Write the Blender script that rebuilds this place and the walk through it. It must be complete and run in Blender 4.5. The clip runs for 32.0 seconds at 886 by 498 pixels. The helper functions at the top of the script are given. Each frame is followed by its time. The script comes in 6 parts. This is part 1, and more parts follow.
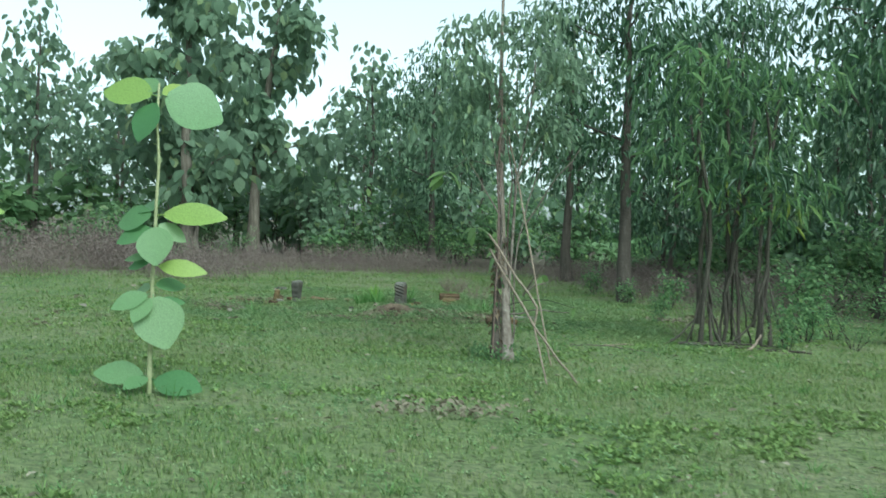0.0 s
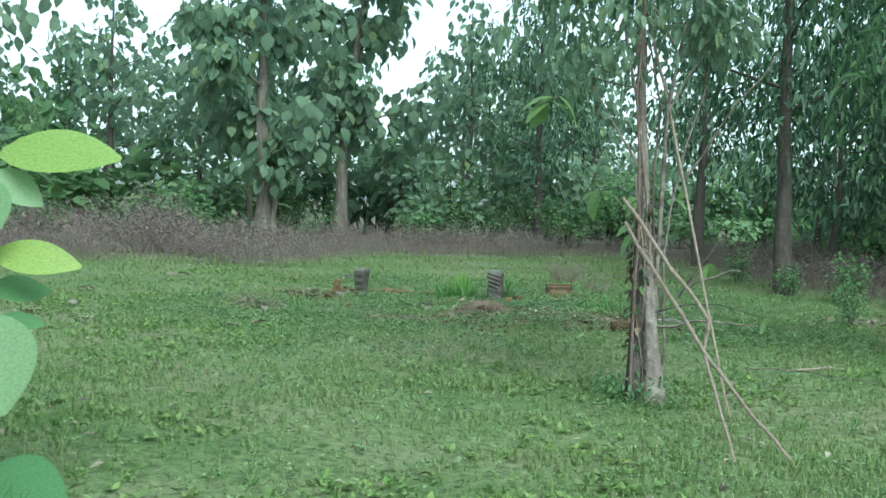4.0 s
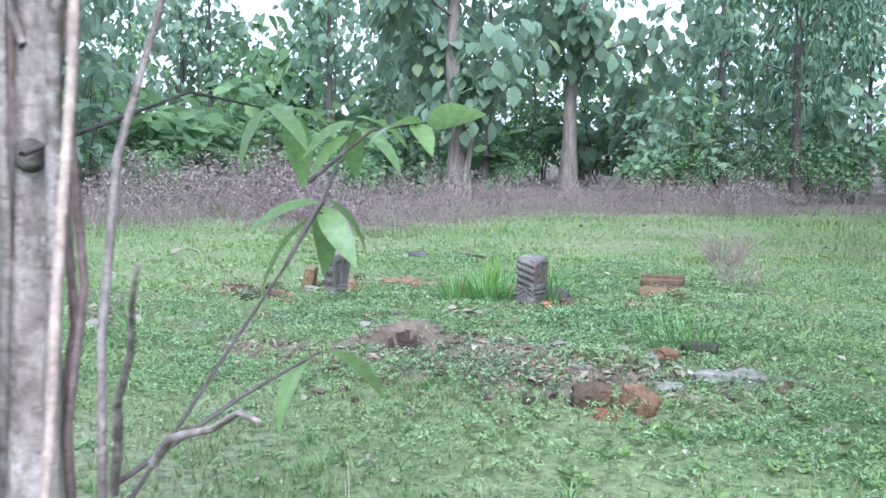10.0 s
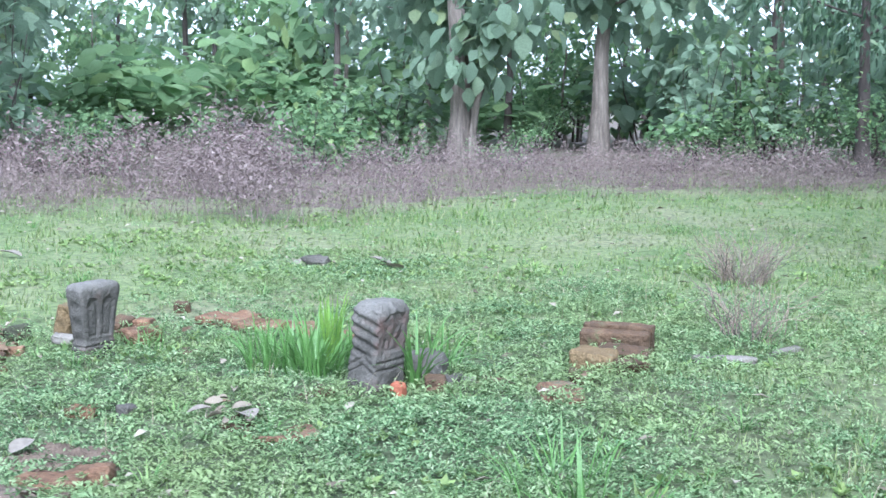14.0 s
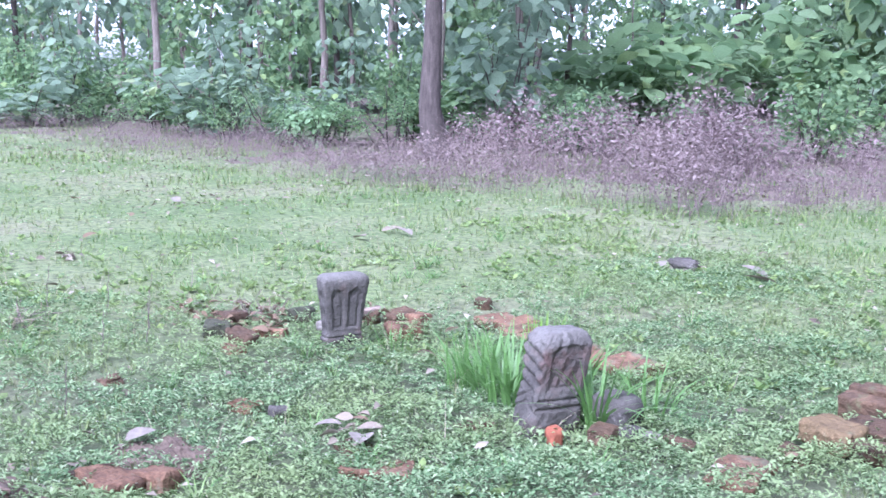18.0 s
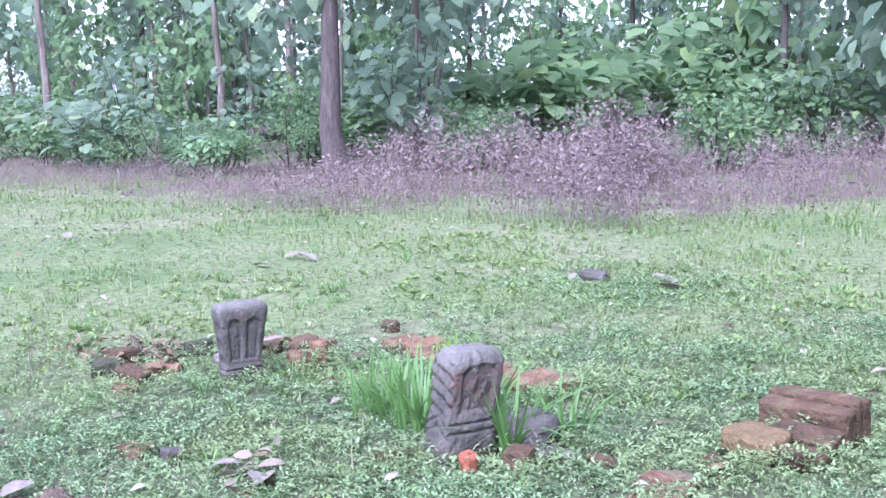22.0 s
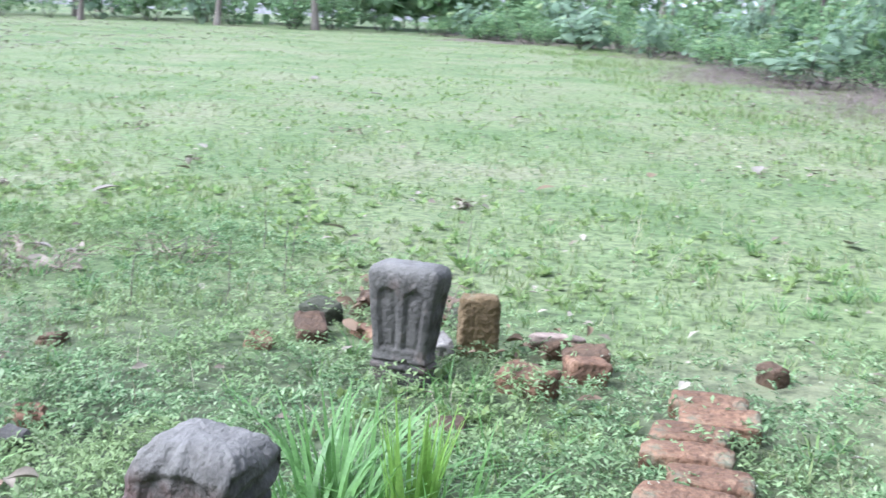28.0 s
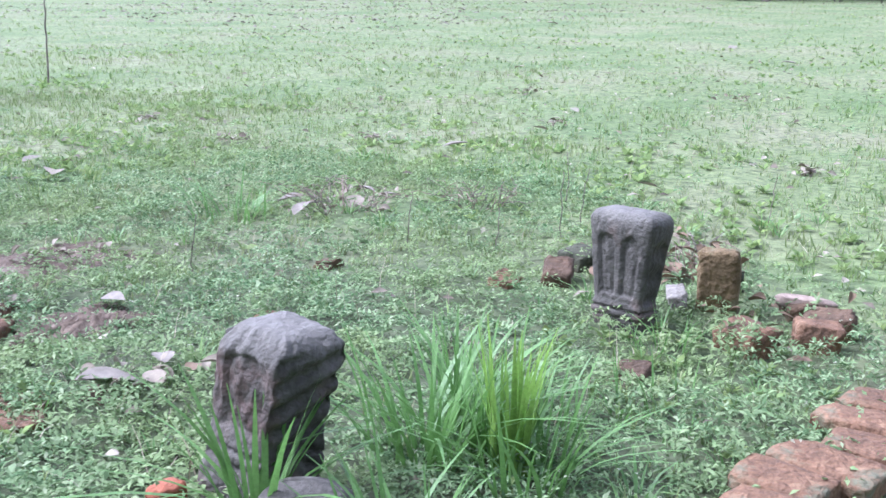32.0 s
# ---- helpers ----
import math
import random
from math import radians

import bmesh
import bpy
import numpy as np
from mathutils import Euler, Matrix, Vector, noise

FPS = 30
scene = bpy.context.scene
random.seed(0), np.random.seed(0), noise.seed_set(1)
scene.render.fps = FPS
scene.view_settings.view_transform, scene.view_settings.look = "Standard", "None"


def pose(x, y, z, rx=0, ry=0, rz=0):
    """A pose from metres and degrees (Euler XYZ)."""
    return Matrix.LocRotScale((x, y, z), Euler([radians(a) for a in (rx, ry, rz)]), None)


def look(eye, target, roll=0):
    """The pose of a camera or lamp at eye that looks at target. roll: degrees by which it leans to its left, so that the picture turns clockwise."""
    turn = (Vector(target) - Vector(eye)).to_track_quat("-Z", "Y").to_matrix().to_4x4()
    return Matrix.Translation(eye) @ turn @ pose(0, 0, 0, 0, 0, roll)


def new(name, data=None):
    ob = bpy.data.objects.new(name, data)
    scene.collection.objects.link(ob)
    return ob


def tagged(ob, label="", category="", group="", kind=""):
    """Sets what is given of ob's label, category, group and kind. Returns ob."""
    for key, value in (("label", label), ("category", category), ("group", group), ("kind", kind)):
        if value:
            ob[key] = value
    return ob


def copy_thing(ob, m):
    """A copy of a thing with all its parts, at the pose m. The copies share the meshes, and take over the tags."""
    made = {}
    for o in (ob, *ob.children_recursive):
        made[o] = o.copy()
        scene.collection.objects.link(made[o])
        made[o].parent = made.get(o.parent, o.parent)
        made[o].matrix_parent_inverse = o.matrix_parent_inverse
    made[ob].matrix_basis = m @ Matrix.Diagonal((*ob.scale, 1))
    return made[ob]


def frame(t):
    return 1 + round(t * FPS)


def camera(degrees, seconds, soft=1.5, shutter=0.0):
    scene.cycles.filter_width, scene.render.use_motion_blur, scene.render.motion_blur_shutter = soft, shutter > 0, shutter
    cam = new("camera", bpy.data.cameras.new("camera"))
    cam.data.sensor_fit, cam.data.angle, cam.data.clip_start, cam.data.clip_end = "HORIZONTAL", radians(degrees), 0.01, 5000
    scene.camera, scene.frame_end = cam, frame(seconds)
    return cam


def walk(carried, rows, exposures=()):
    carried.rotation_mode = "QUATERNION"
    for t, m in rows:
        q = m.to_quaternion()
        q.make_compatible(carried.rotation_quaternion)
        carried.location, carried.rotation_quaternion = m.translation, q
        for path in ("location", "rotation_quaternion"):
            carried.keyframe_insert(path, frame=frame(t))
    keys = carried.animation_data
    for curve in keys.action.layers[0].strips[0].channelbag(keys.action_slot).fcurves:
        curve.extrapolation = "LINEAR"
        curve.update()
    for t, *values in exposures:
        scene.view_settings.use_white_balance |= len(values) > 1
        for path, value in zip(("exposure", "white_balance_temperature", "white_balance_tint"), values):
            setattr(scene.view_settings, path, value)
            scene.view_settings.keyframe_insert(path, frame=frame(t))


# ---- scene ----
cam = camera(43.5, 32.0, soft=1.5, shutter=0.3)
PATH = [
    (0, (0.897, -0.689, 1.434), (0.743, 1.305, 1.392), 2.1),
    (0.5, (0.719, -0.143, 1.427), (0.511, 1.846, 1.433), 1.0),
    (1, (0.56, 0.517, 1.412), (0.336, 2.503, 1.337), 1.0),
    (1.5, (0.489, 1.072, 1.387), (0.246, 3.05, 1.213), 1.3),
    (2, (0.406, 1.657, 1.382), (0.138, 3.635, 1.264), 1.2),
    (2.5, (0.364, 2.242, 1.358), (0.061, 4.218, 1.331), 1.3),
    (4.5, (0.716, 4.286, 1.281), (0.359, 6.252, 1.189), 2.0),
    (5, (0.89, 4.83, 1.309), (0.512, 6.793, 1.233), 2.7),
    (5.5, (1.117, 5.361, 1.289), (0.687, 7.313, 1.221), 3.3),
    (6, (1.321, 5.894, 1.289), (0.908, 7.85, 1.214), 3.5),
    (6.5, (1.629, 6.314, 1.3), (1.235, 8.272, 1.207), 5.5),
    (7, (1.926, 6.685, 1.333), (1.481, 8.63, 1.185), 4.7),
    (7.5, (2.074, 7.169, 1.38), (1.554, 9.089, 1.166), 3.6),
    (8, (2.23, 7.869, 1.342), (1.61, 9.755, 1.098), 3.6),
    (8.5, (2.207, 8.56, 1.321), (1.518, 10.419, 1.056), 2.8),
    (9, (2.176, 9.231, 1.344), (1.375, 11.049, 1.11), 1.7),
    (9.5, (2.235, 9.712, 1.305), (1.307, 11.476, 1.137), -0.5),
    (10, (2.256, 10.011, 1.319), (1.337, 11.777, 1.135), 0.4),
    (10.5, (2.189, 10.653, 1.315), (1.226, 12.395, 1.125), 0.1),
    (11, (2.021, 11.228, 1.302), (1.079, 12.984, 1.134), 1.2),
    (11.5, (1.87, 11.746, 1.338), (0.969, 13.52, 1.14), 1.2),
    (12, (1.68, 12.371, 1.369), (0.687, 14.093, 1.154), 0.3),
    (12.5, (1.556, 12.794, 1.375), (0.566, 14.518, 1.158), -0.0),
    (13, (1.511, 13.159, 1.39), (0.547, 14.899, 1.174), 0.0),
    (13.5, (1.566, 13.586, 1.382), (0.601, 15.321, 1.143), -0.1),
    (15.5, (2.09, 15.127, 1.413), (0.801, 16.625, 1.104), 2.7),
    (16, (2.211, 15.41, 1.456), (0.849, 16.842, 1.149), 3.0),
    (16.5, (2.465, 15.597, 1.457), (0.877, 16.768, 1.134), 2.0),
    (17, (2.402, 15.705, 1.464), (0.74, 16.765, 1.122), 1.8),
    (17.5, (2.4, 15.742, 1.475), (0.737, 16.805, 1.151), 1.6),
    (18, (2.451, 15.76, 1.487), (0.726, 16.724, 1.174), 0.5),
    (18.5, (2.452, 15.795, 1.485), (0.715, 16.733, 1.172), -0.1),
    (19, (2.444, 15.827, 1.48), (0.733, 16.811, 1.157), -0.8),
    (19.5, (2.421, 15.852, 1.463), (0.752, 16.901, 1.126), -1.1),
    (20, (2.422, 15.854, 1.463), (0.773, 16.93, 1.111), -1.7),
    (20.5, (2.387, 15.873, 1.454), (0.737, 16.944, 1.091), -2.1),
    (21, (2.354, 15.893, 1.447), (0.708, 16.966, 1.075), -2.3),
    (21.5, (2.311, 15.916, 1.434), (0.667, 16.998, 1.076), -2.2),
    (22, (2.251, 15.93, 1.419), (0.606, 17.034, 1.148), -1.6),
    (22.5, (2.234, 15.995, 1.416), (0.59, 17.097, 1.128), -1.3),
    (23, (2.07, 16.2, 1.39), (0.386, 17.232, 1.071), -0.9),
    (23.5, (1.798, 16.477, 1.325), (0.061, 17.418, 1.012), -1.3),
    (24, (1.389, 16.734, 1.25), (-0.371, 17.639, 0.956), -1.4),
    (24.5, (1.219, 17.034, 1.279), (-0.568, 17.878, 0.971), -1.0),
    (26.5, (0.832, 18.372, 1.272), (-1.087, 18.74, 0.845), 0.0),
    (27, (0.772, 18.722, 1.268), (-1.178, 18.837, 0.841), 1.4),
    (27.5, (0.601, 19.047, 1.273), (-1.343, 18.839, 0.851), 2.1),
    (28, (0.485, 19.392, 1.212), (-1.392, 18.828, 0.813), 2.8),
    (28.5, (0.32, 19.619, 1.191), (-1.457, 18.812, 0.755), 3.1),
    (29, (0.162, 19.764, 1.194), (-1.487, 18.731, 0.73), 4.0),
    (29.5, (0.145, 19.88, 1.205), (-1.368, 18.652, 0.754), 4.0),
    (30, (0.104, 19.967, 1.179), (-1.338, 18.652, 0.743), 3.5),
    (30.5, (0.173, 20.057, 1.185), (-1.275, 18.754, 0.732), 2.8),
    (31, (0.244, 20.134, 1.18), (-1.218, 18.856, 0.702), 1.7),
    (31.5, (0.325, 20.175, 1.187), (-1.149, 18.917, 0.694), 1.1),
    (32, (0.23, 20.149, 1.147), (-1.254, 18.891, 0.681), 1.0),
]
EXPOSURES = [
    (0, 0.87, 5700, -15), (1, 0.97, 5700, -18), (2, 1.78, 5150, 8), (2.5, 1.0, 5500, -6), (5, 1.15, 5520, -15), (6, 1.13, 5480, -14), (7, 1.7, 5250, 3),
    (8, 2.0, 5100, 10), (9, 2.1, 5200, 12), (10, 1.95, 5150, 15), (11, 2.05, 5080, 14), (12, 1.95, 5200, 11), (13, 2.05, 5180, 12), (16, 2.1, 5150, 26), (17, 2.18, 5050, 32), (19, 2.2, 5100, 37), (24, 2.2, 5100, 37), (26.5, 2.25, 5250, 32), (27.2, 2.2, 5300, 32), (28, 2.18, 5330, 19), (30, 2.17, 5300, 24), (32, 2.17, 5270, 27),
]
walk(cam, [(t, look(eye, target, roll)) for t, eye, target, roll in PATH], EXPOSURES)

# ---- world and light: an overcast tropical day ----
world = bpy.data.worlds.new("world")
scene.world = world
world.use_nodes = True
wn = world.node_tree.nodes
sky = wn.new("ShaderNodeTexSky")
sky.sky_type, sky.sun_disc = "NISHITA", False
sky.sun_elevation, sky.sun_rotation = radians(50), radians(150)
sky.air_density, sky.dust_density, sky.ozone_density = 0.7, 2.0, 1.0
wn["Background"].inputs["Strength"].default_value = 0.15
cloud = wn.new("ShaderNodeHueSaturation")
cloud.inputs["Saturation"].default_value = 0.3
world.node_tree.links.new(sky.outputs["Color"], cloud.inputs["Color"])
world.node_tree.links.new(cloud.outputs["Color"], wn["Background"].inputs["Color"])
sun_data = bpy.data.lights.new("sun", "SUN")
sun_data.energy, sun_data.angle, sun_data.color = 1.5, radians(40), (1.0, 0.97, 0.92)
sun = new("sun", sun_data)
sun.matrix_world = pose(0, 0, 30, 42, 0, 30)

# ---- materials ----
def material(name, build, rough=0.8, bump=0.0, bump_scale=30.0, translucent=0.0, spec=0.3):
    """A node material; build(nodes, link) returns the colour socket."""
    m = bpy.data.materials.new(name)
    m.use_nodes = True
    nodes, links = m.node_tree.nodes, m.node_tree.links
    link = links.new
    bsdf = nodes["Principled BSDF"]
    bsdf.inputs["Roughness"].default_value = rough
    bsdf.inputs["Specular IOR Level"].default_value = spec
    colour = build(nodes, link)
    link(colour, bsdf.inputs["Base Color"])
    if bump:
        n = nodes.new("ShaderNodeTexNoise")
        n.inputs["Scale"].default_value, n.inputs["Detail"].default_value = bump_scale, 6
        link(place(nodes), n.inputs["Vector"])
        b = nodes.new("ShaderNodeBump")
        b.inputs["Strength"].default_value, b.inputs["Distance"].default_value = bump, 0.02
        link(n.outputs["Fac"], b.inputs["Height"])
        link(b.outputs["Normal"], bsdf.inputs["Normal"])
    if translucent:
        tr, mix = nodes.new("ShaderNodeBsdfTranslucent"), nodes.new("ShaderNodeMixShader")
        mix.inputs[0].default_value = translucent
        link(colour, tr.inputs["Color"])
        link(bsdf.outputs[0], mix.inputs[1])
        link(tr.outputs[0], mix.inputs[2])
        link(mix.outputs[0], nodes["Material Output"].inputs["Surface"])
    return m


def place(nodes, kind="Object"):
    return nodes.new("ShaderNodeTexCoord").outputs[kind]


def ramp(nodes, link, source, stops):
    r = nodes.new("ShaderNodeValToRGB")
    el = r.color_ramp.elements
    while len(el) < len(stops):
        el.new(0.5)
    for e, (p, c) in zip(el, stops):
        e.position, e.color = p, (*c, 1)
    link(source, r.inputs["Fac"])
    return r.outputs["Color"]


def noise_tex(nodes, link, scale, detail=5, rough=0.6, kind="Object", stretch=None):
    n = nodes.new("ShaderNodeTexNoise")
    n.inputs["Scale"].default_value, n.inputs["Detail"].default_value, n.inputs["Roughness"].default_value = scale, detail, rough
    v = place(nodes, kind)
    if stretch:
        mp = nodes.new("ShaderNodeMapping")
        mp.inputs["Scale"].default_value = stretch
        link(v, mp.inputs["Vector"])
        v = mp.outputs["Vector"]
    link(v, n.inputs["Vector"])
    return n.outputs["Fac"]


def mixed(nodes, link, fac, a, b, mode="MIX"):
    m = nodes.new("ShaderNodeMix")
    m.data_type, m.blend_type = "RGBA", mode
    if isinstance(fac, float):
        m.inputs[0].default_value = fac
    else:
        link(fac, m.inputs[0])
    for s, v in ((m.inputs[6], a), (m.inputs[7], b)):
        if isinstance(v, tuple):
            s.default_value = (*v, 1)
        else:
            link(v, s)
    return m.outputs[2]


def leafy(name, stops, patch=None, rough=0.45, translucent=0.3, patch_scale=0.35, whole=False, spec=0.5):
    """Leaves whose colour varies from leaf to leaf, and in wide patches."""
    def build(nodes, link):
        vary = nodes.new("ShaderNodeObjectInfo").outputs["Random"] if whole else nodes.new("ShaderNodeNewGeometry").outputs["Random Per Island"]
        c = ramp(nodes, link, vary, stops)
        if patch:
            f = ramp(nodes, link, noise_tex(nodes, link, patch_scale, 4), [(0.42, (0, 0, 0)), (0.62, (1, 1, 1))])
            c = mixed(nodes, link, f, c, mixed(nodes, link, 0.6, c, patch))
        fine = ramp(nodes, link, noise_tex(nodes, link, 40, 3), [(0.3, (0.72, 0.72, 0.72)), (0.7, (1.1, 1.1, 1.1))])
        return mixed(nodes, link, 1.0, c, fine, "MULTIPLY")
    return material(name, build, rough, translucent=translucent, spec=spec)


def mottled(name, stops, scale, fine=(0.75, 1.15), fine_scale=60, rough=0.85, bump=0.5, bump_scale=40, stretch=None, spot=None):
    """Stone, bark, brick and soil: a coarse colour noise under a fine one."""
    def build(nodes, link):
        c = ramp(nodes, link, noise_tex(nodes, link, scale, 6, 0.65, stretch=stretch), stops)
        f = ramp(nodes, link, noise_tex(nodes, link, fine_scale, 4, 0.7), [(0.3, (fine[0],) * 3), (0.7, (fine[1],) * 3)])
        c = mixed(nodes, link, 1.0, c, f, "MULTIPLY")
        if spot:
            s = ramp(nodes, link, noise_tex(nodes, link, spot[1], 5, 0.7), [(0.56, (0, 0, 0)), (0.66, (1, 1, 1))])
            c = mixed(nodes, link, s, c, spot[0])
        info = nodes.new("ShaderNodeObjectInfo")
        v = ramp(nodes, link, info.outputs["Random"], [(0, (0.82, 0.82, 0.82)), (1, (1.12, 1.12, 1.12))])
        return mixed(nodes, link, 1.0, c, v, "MULTIPLY")
    return material(name, build, rough, bump, bump_scale)


def ground_colour(nodes, link):
    a = ramp(nodes, link, noise_tex(nodes, link, 0.5, 5), [(0.35, (0.10, 0.15, 0.055)), (0.5, (0.145, 0.185, 0.08)), (0.68, (0.185, 0.195, 0.11))])
    b = ramp(nodes, link, noise_tex(nodes, link, 14, 6, 0.75), [(0.36, (0.35, 0.36, 0.33)), (0.5, (0.88, 0.9, 0.88)), (0.64, (1.22, 1.2, 1.18))])
    c = mixed(nodes, link, 1.0, a, b, "MULTIPLY")
    s = ramp(nodes, link, noise_tex(nodes, link, 1.3, 6, 0.7), [(0.63, (0, 0, 0)), (0.72, (0.8, 0.8, 0.8))])
    c = mixed(nodes, link, s, c, (0.19, 0.155, 0.105))
    # dark earth of the old building site round the stones, weed-gap shade painted in
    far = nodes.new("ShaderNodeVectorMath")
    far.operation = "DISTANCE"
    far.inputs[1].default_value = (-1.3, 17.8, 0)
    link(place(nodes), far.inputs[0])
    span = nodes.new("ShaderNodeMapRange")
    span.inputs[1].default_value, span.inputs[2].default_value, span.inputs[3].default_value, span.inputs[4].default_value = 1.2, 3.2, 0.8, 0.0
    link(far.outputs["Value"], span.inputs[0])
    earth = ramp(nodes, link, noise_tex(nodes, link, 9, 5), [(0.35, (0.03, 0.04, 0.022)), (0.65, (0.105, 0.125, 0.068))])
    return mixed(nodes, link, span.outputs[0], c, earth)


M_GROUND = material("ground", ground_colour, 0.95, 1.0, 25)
M_FLOOR = mottled("forest_floor", [(0.3, (0.075, 0.06, 0.045)), (0.5, (0.12, 0.095, 0.075)), (0.66, (0.09, 0.12, 0.05))], 1.2, fine=(0.6, 1.3), fine_scale=9, bump=1.0, bump_scale=12)
M_SOIL = mottled("soil", [(0.3, (0.075, 0.054, 0.036)), (0.55, (0.155, 0.118, 0.084)), (0.75, (0.245, 0.207, 0.16))], 6, bump=1.0)
M_HOLE_SHADE = mottled("shaded_hole_soil", [(0.3, (0.025, 0.016, 0.012)), (0.6, (0.05, 0.03, 0.022)), (0.8, (0.08, 0.05, 0.038))], 14, bump=1.0)
M_LAWN = leafy("lawn", [(0, (0.115, 0.195, 0.06)), (0.4, (0.175, 0.265, 0.085)), (0.8, (0.25, 0.33, 0.115)), (0.93, (0.31, 0.33, 0.18)), (1, (0.38, 0.37, 0.24))], (0.24, 0.28, 0.135), rough=0.75, patch_scale=0.5, spec=0.25)
M_WEED = leafy("weed_leaf", [(0, (0.14, 0.23, 0.075)), (0.5, (0.20, 0.31, 0.10)), (1, (0.30, 0.40, 0.13))], (0.27, 0.35, 0.14), rough=0.75, translucent=0.4, patch_scale=0.6, spec=0.25)
M_COVER = leafy("ground_cover", [(0, (0.075, 0.155, 0.062)), (0.45, (0.18, 0.285, 0.13)), (0.9, (0.29, 0.395, 0.205)), (1, (0.35, 0.42, 0.255))], (0.26, 0.335, 0.135), rough=0.75, translucent=0.26, patch_scale=1.1, spec=0.2)
M_TUFT = leafy("tuft_grass", [(0, (0.07, 0.17, 0.04)), (0.6, (0.135, 0.275, 0.07)), (1, (0.25, 0.38, 0.12))], rough=0.5, translucent=0.36)
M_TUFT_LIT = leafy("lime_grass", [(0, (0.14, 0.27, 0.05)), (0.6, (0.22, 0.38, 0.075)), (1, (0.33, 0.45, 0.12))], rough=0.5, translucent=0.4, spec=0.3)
M_DRY = leafy("dry_weed", [(0, (0.095, 0.068, 0.066)), (0.4, (0.172, 0.13, 0.122)), (0.8, (0.25, 0.197, 0.182)), (1, (0.3, 0.255, 0.225))], (0.24, 0.195, 0.165), rough=0.9, translucent=0.15, patch_scale=0.3)
M_TEAK = leafy("teak_leaf", [(0, (0.14, 0.215, 0.14)), (0.5, (0.215, 0.315, 0.205)), (0.88, (0.285, 0.395, 0.255)), (1, (0.39, 0.48, 0.23))], (0.29, 0.365, 0.26), rough=0.85, translucent=0.55, patch_scale=0.12, spec=0.25)
M_BUSH = leafy("bush_leaf", [(0, (0.10, 0.19, 0.085)), (0.5, (0.18, 0.295, 0.135)), (0.9, (0.255, 0.395, 0.175)), (1, (0.36, 0.49, 0.19))], (0.23, 0.33, 0.185), rough=0.85, translucent=0.55, patch_scale=0.2, spec=0.25)
M_MANGO = leafy("dark_leaf", [(0, (0.045, 0.09, 0.05)), (0.6, (0.08, 0.15, 0.08)), (1, (0.14, 0.23, 0.11))], rough=0.35, translucent=0.35)
M_SAPLING = leafy("sapling_leaf", [(0, (0.10, 0.23, 0.09)), (0.5, (0.16, 0.30, 0.125)), (1, (0.27, 0.40, 0.20))], rough=0.45, translucent=0.4, whole=True)
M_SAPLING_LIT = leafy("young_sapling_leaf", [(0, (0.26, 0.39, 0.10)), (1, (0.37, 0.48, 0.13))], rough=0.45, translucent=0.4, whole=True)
M_SPRIG = leafy("sprig_leaf", [(0, (0.13, 0.235, 0.085)), (0.6, (0.22, 0.335, 0.12)), (1, (0.40, 0.46, 0.10))], rough=0.35, translucent=0.45)
M_STRAW = leafy("straw", [(0, (0.26, 0.22, 0.14)), (1, (0.48, 0.43, 0.31))], rough=0.8, translucent=0.1)
M_DEAD = leafy("dead_leaf", [(0, (0.10, 0.08, 0.058)), (0.5, (0.20, 0.17, 0.12)), (1, (0.37, 0.335, 0.26))], rough=0.9, translucent=0.1)
M_LITTER = leafy("brown_litter", [(0, (0.085, 0.058, 0.035)), (0.6, (0.18, 0.125, 0.075)), (1, (0.32, 0.25, 0.17))], rough=0.9, translucent=0.1)
M_PALE = leafy("pale_litter", [(0, (0.15, 0.13, 0.1)), (1, (0.27, 0.245, 0.2))], rough=0.85, translucent=0.1)
M_FLOWER = leafy("pale_flower", [(0, (0.33, 0.38, 0.25)), (1, (0.48, 0.5, 0.38))], rough=0.8, translucent=0.3, spec=0.2)
M_BARK = mottled("teak_bark", [(0.3, (0.045, 0.038, 0.032)), (0.6, (0.092, 0.078, 0.066)), (0.8, (0.165, 0.145, 0.125))], 5, bump=1.0, bump_scale=18, stretch=(3, 3, 0.5))
M_BARK_PALE = mottled("pale_bark", [(0.3, (0.09, 0.075, 0.06)), (0.55, (0.19, 0.165, 0.135)), (0.8, (0.37, 0.335, 0.28))], 5, bump=0.9, bump_scale=16, stretch=(3, 3, 0.35))
M_BARK_DARK = mottled("dark_bark", [(0.3, (0.035, 0.032, 0.025)), (0.7, (0.10, 0.09, 0.072))], 6, bump=0.8, stretch=(3, 3, 0.6))
M_GREYBARK = mottled("grey_bark", [(0.3, (0.09, 0.07, 0.058)), (0.52, (0.205, 0.17, 0.145)), (0.75, (0.34, 0.30, 0.265))], 8, bump=1.0, bump_scale=24, stretch=(2, 2, 0.8), spot=((0.30, 0.28, 0.24), 9))
M_REDBARK = mottled("reddish_bark", [(0.3, (0.12, 0.08, 0.068)), (0.55, (0.225, 0.16, 0.14)), (0.78, (0.33, 0.26, 0.23))], 7, bump=0.9, bump_scale=24, stretch=(3, 3, 0.4))
M_STICK = mottled("bare_stick", [(0.3, (0.2, 0.15, 0.115)), (0.7, (0.36, 0.29, 0.23))], 9, bump=0.5, stretch=(3, 3, 0.6))
M_STEM = mottled("green_stem", [(0.3, (0.24, 0.26, 0.13)), (0.7, (0.36, 0.37, 0.22))], 12, bump=0.2)
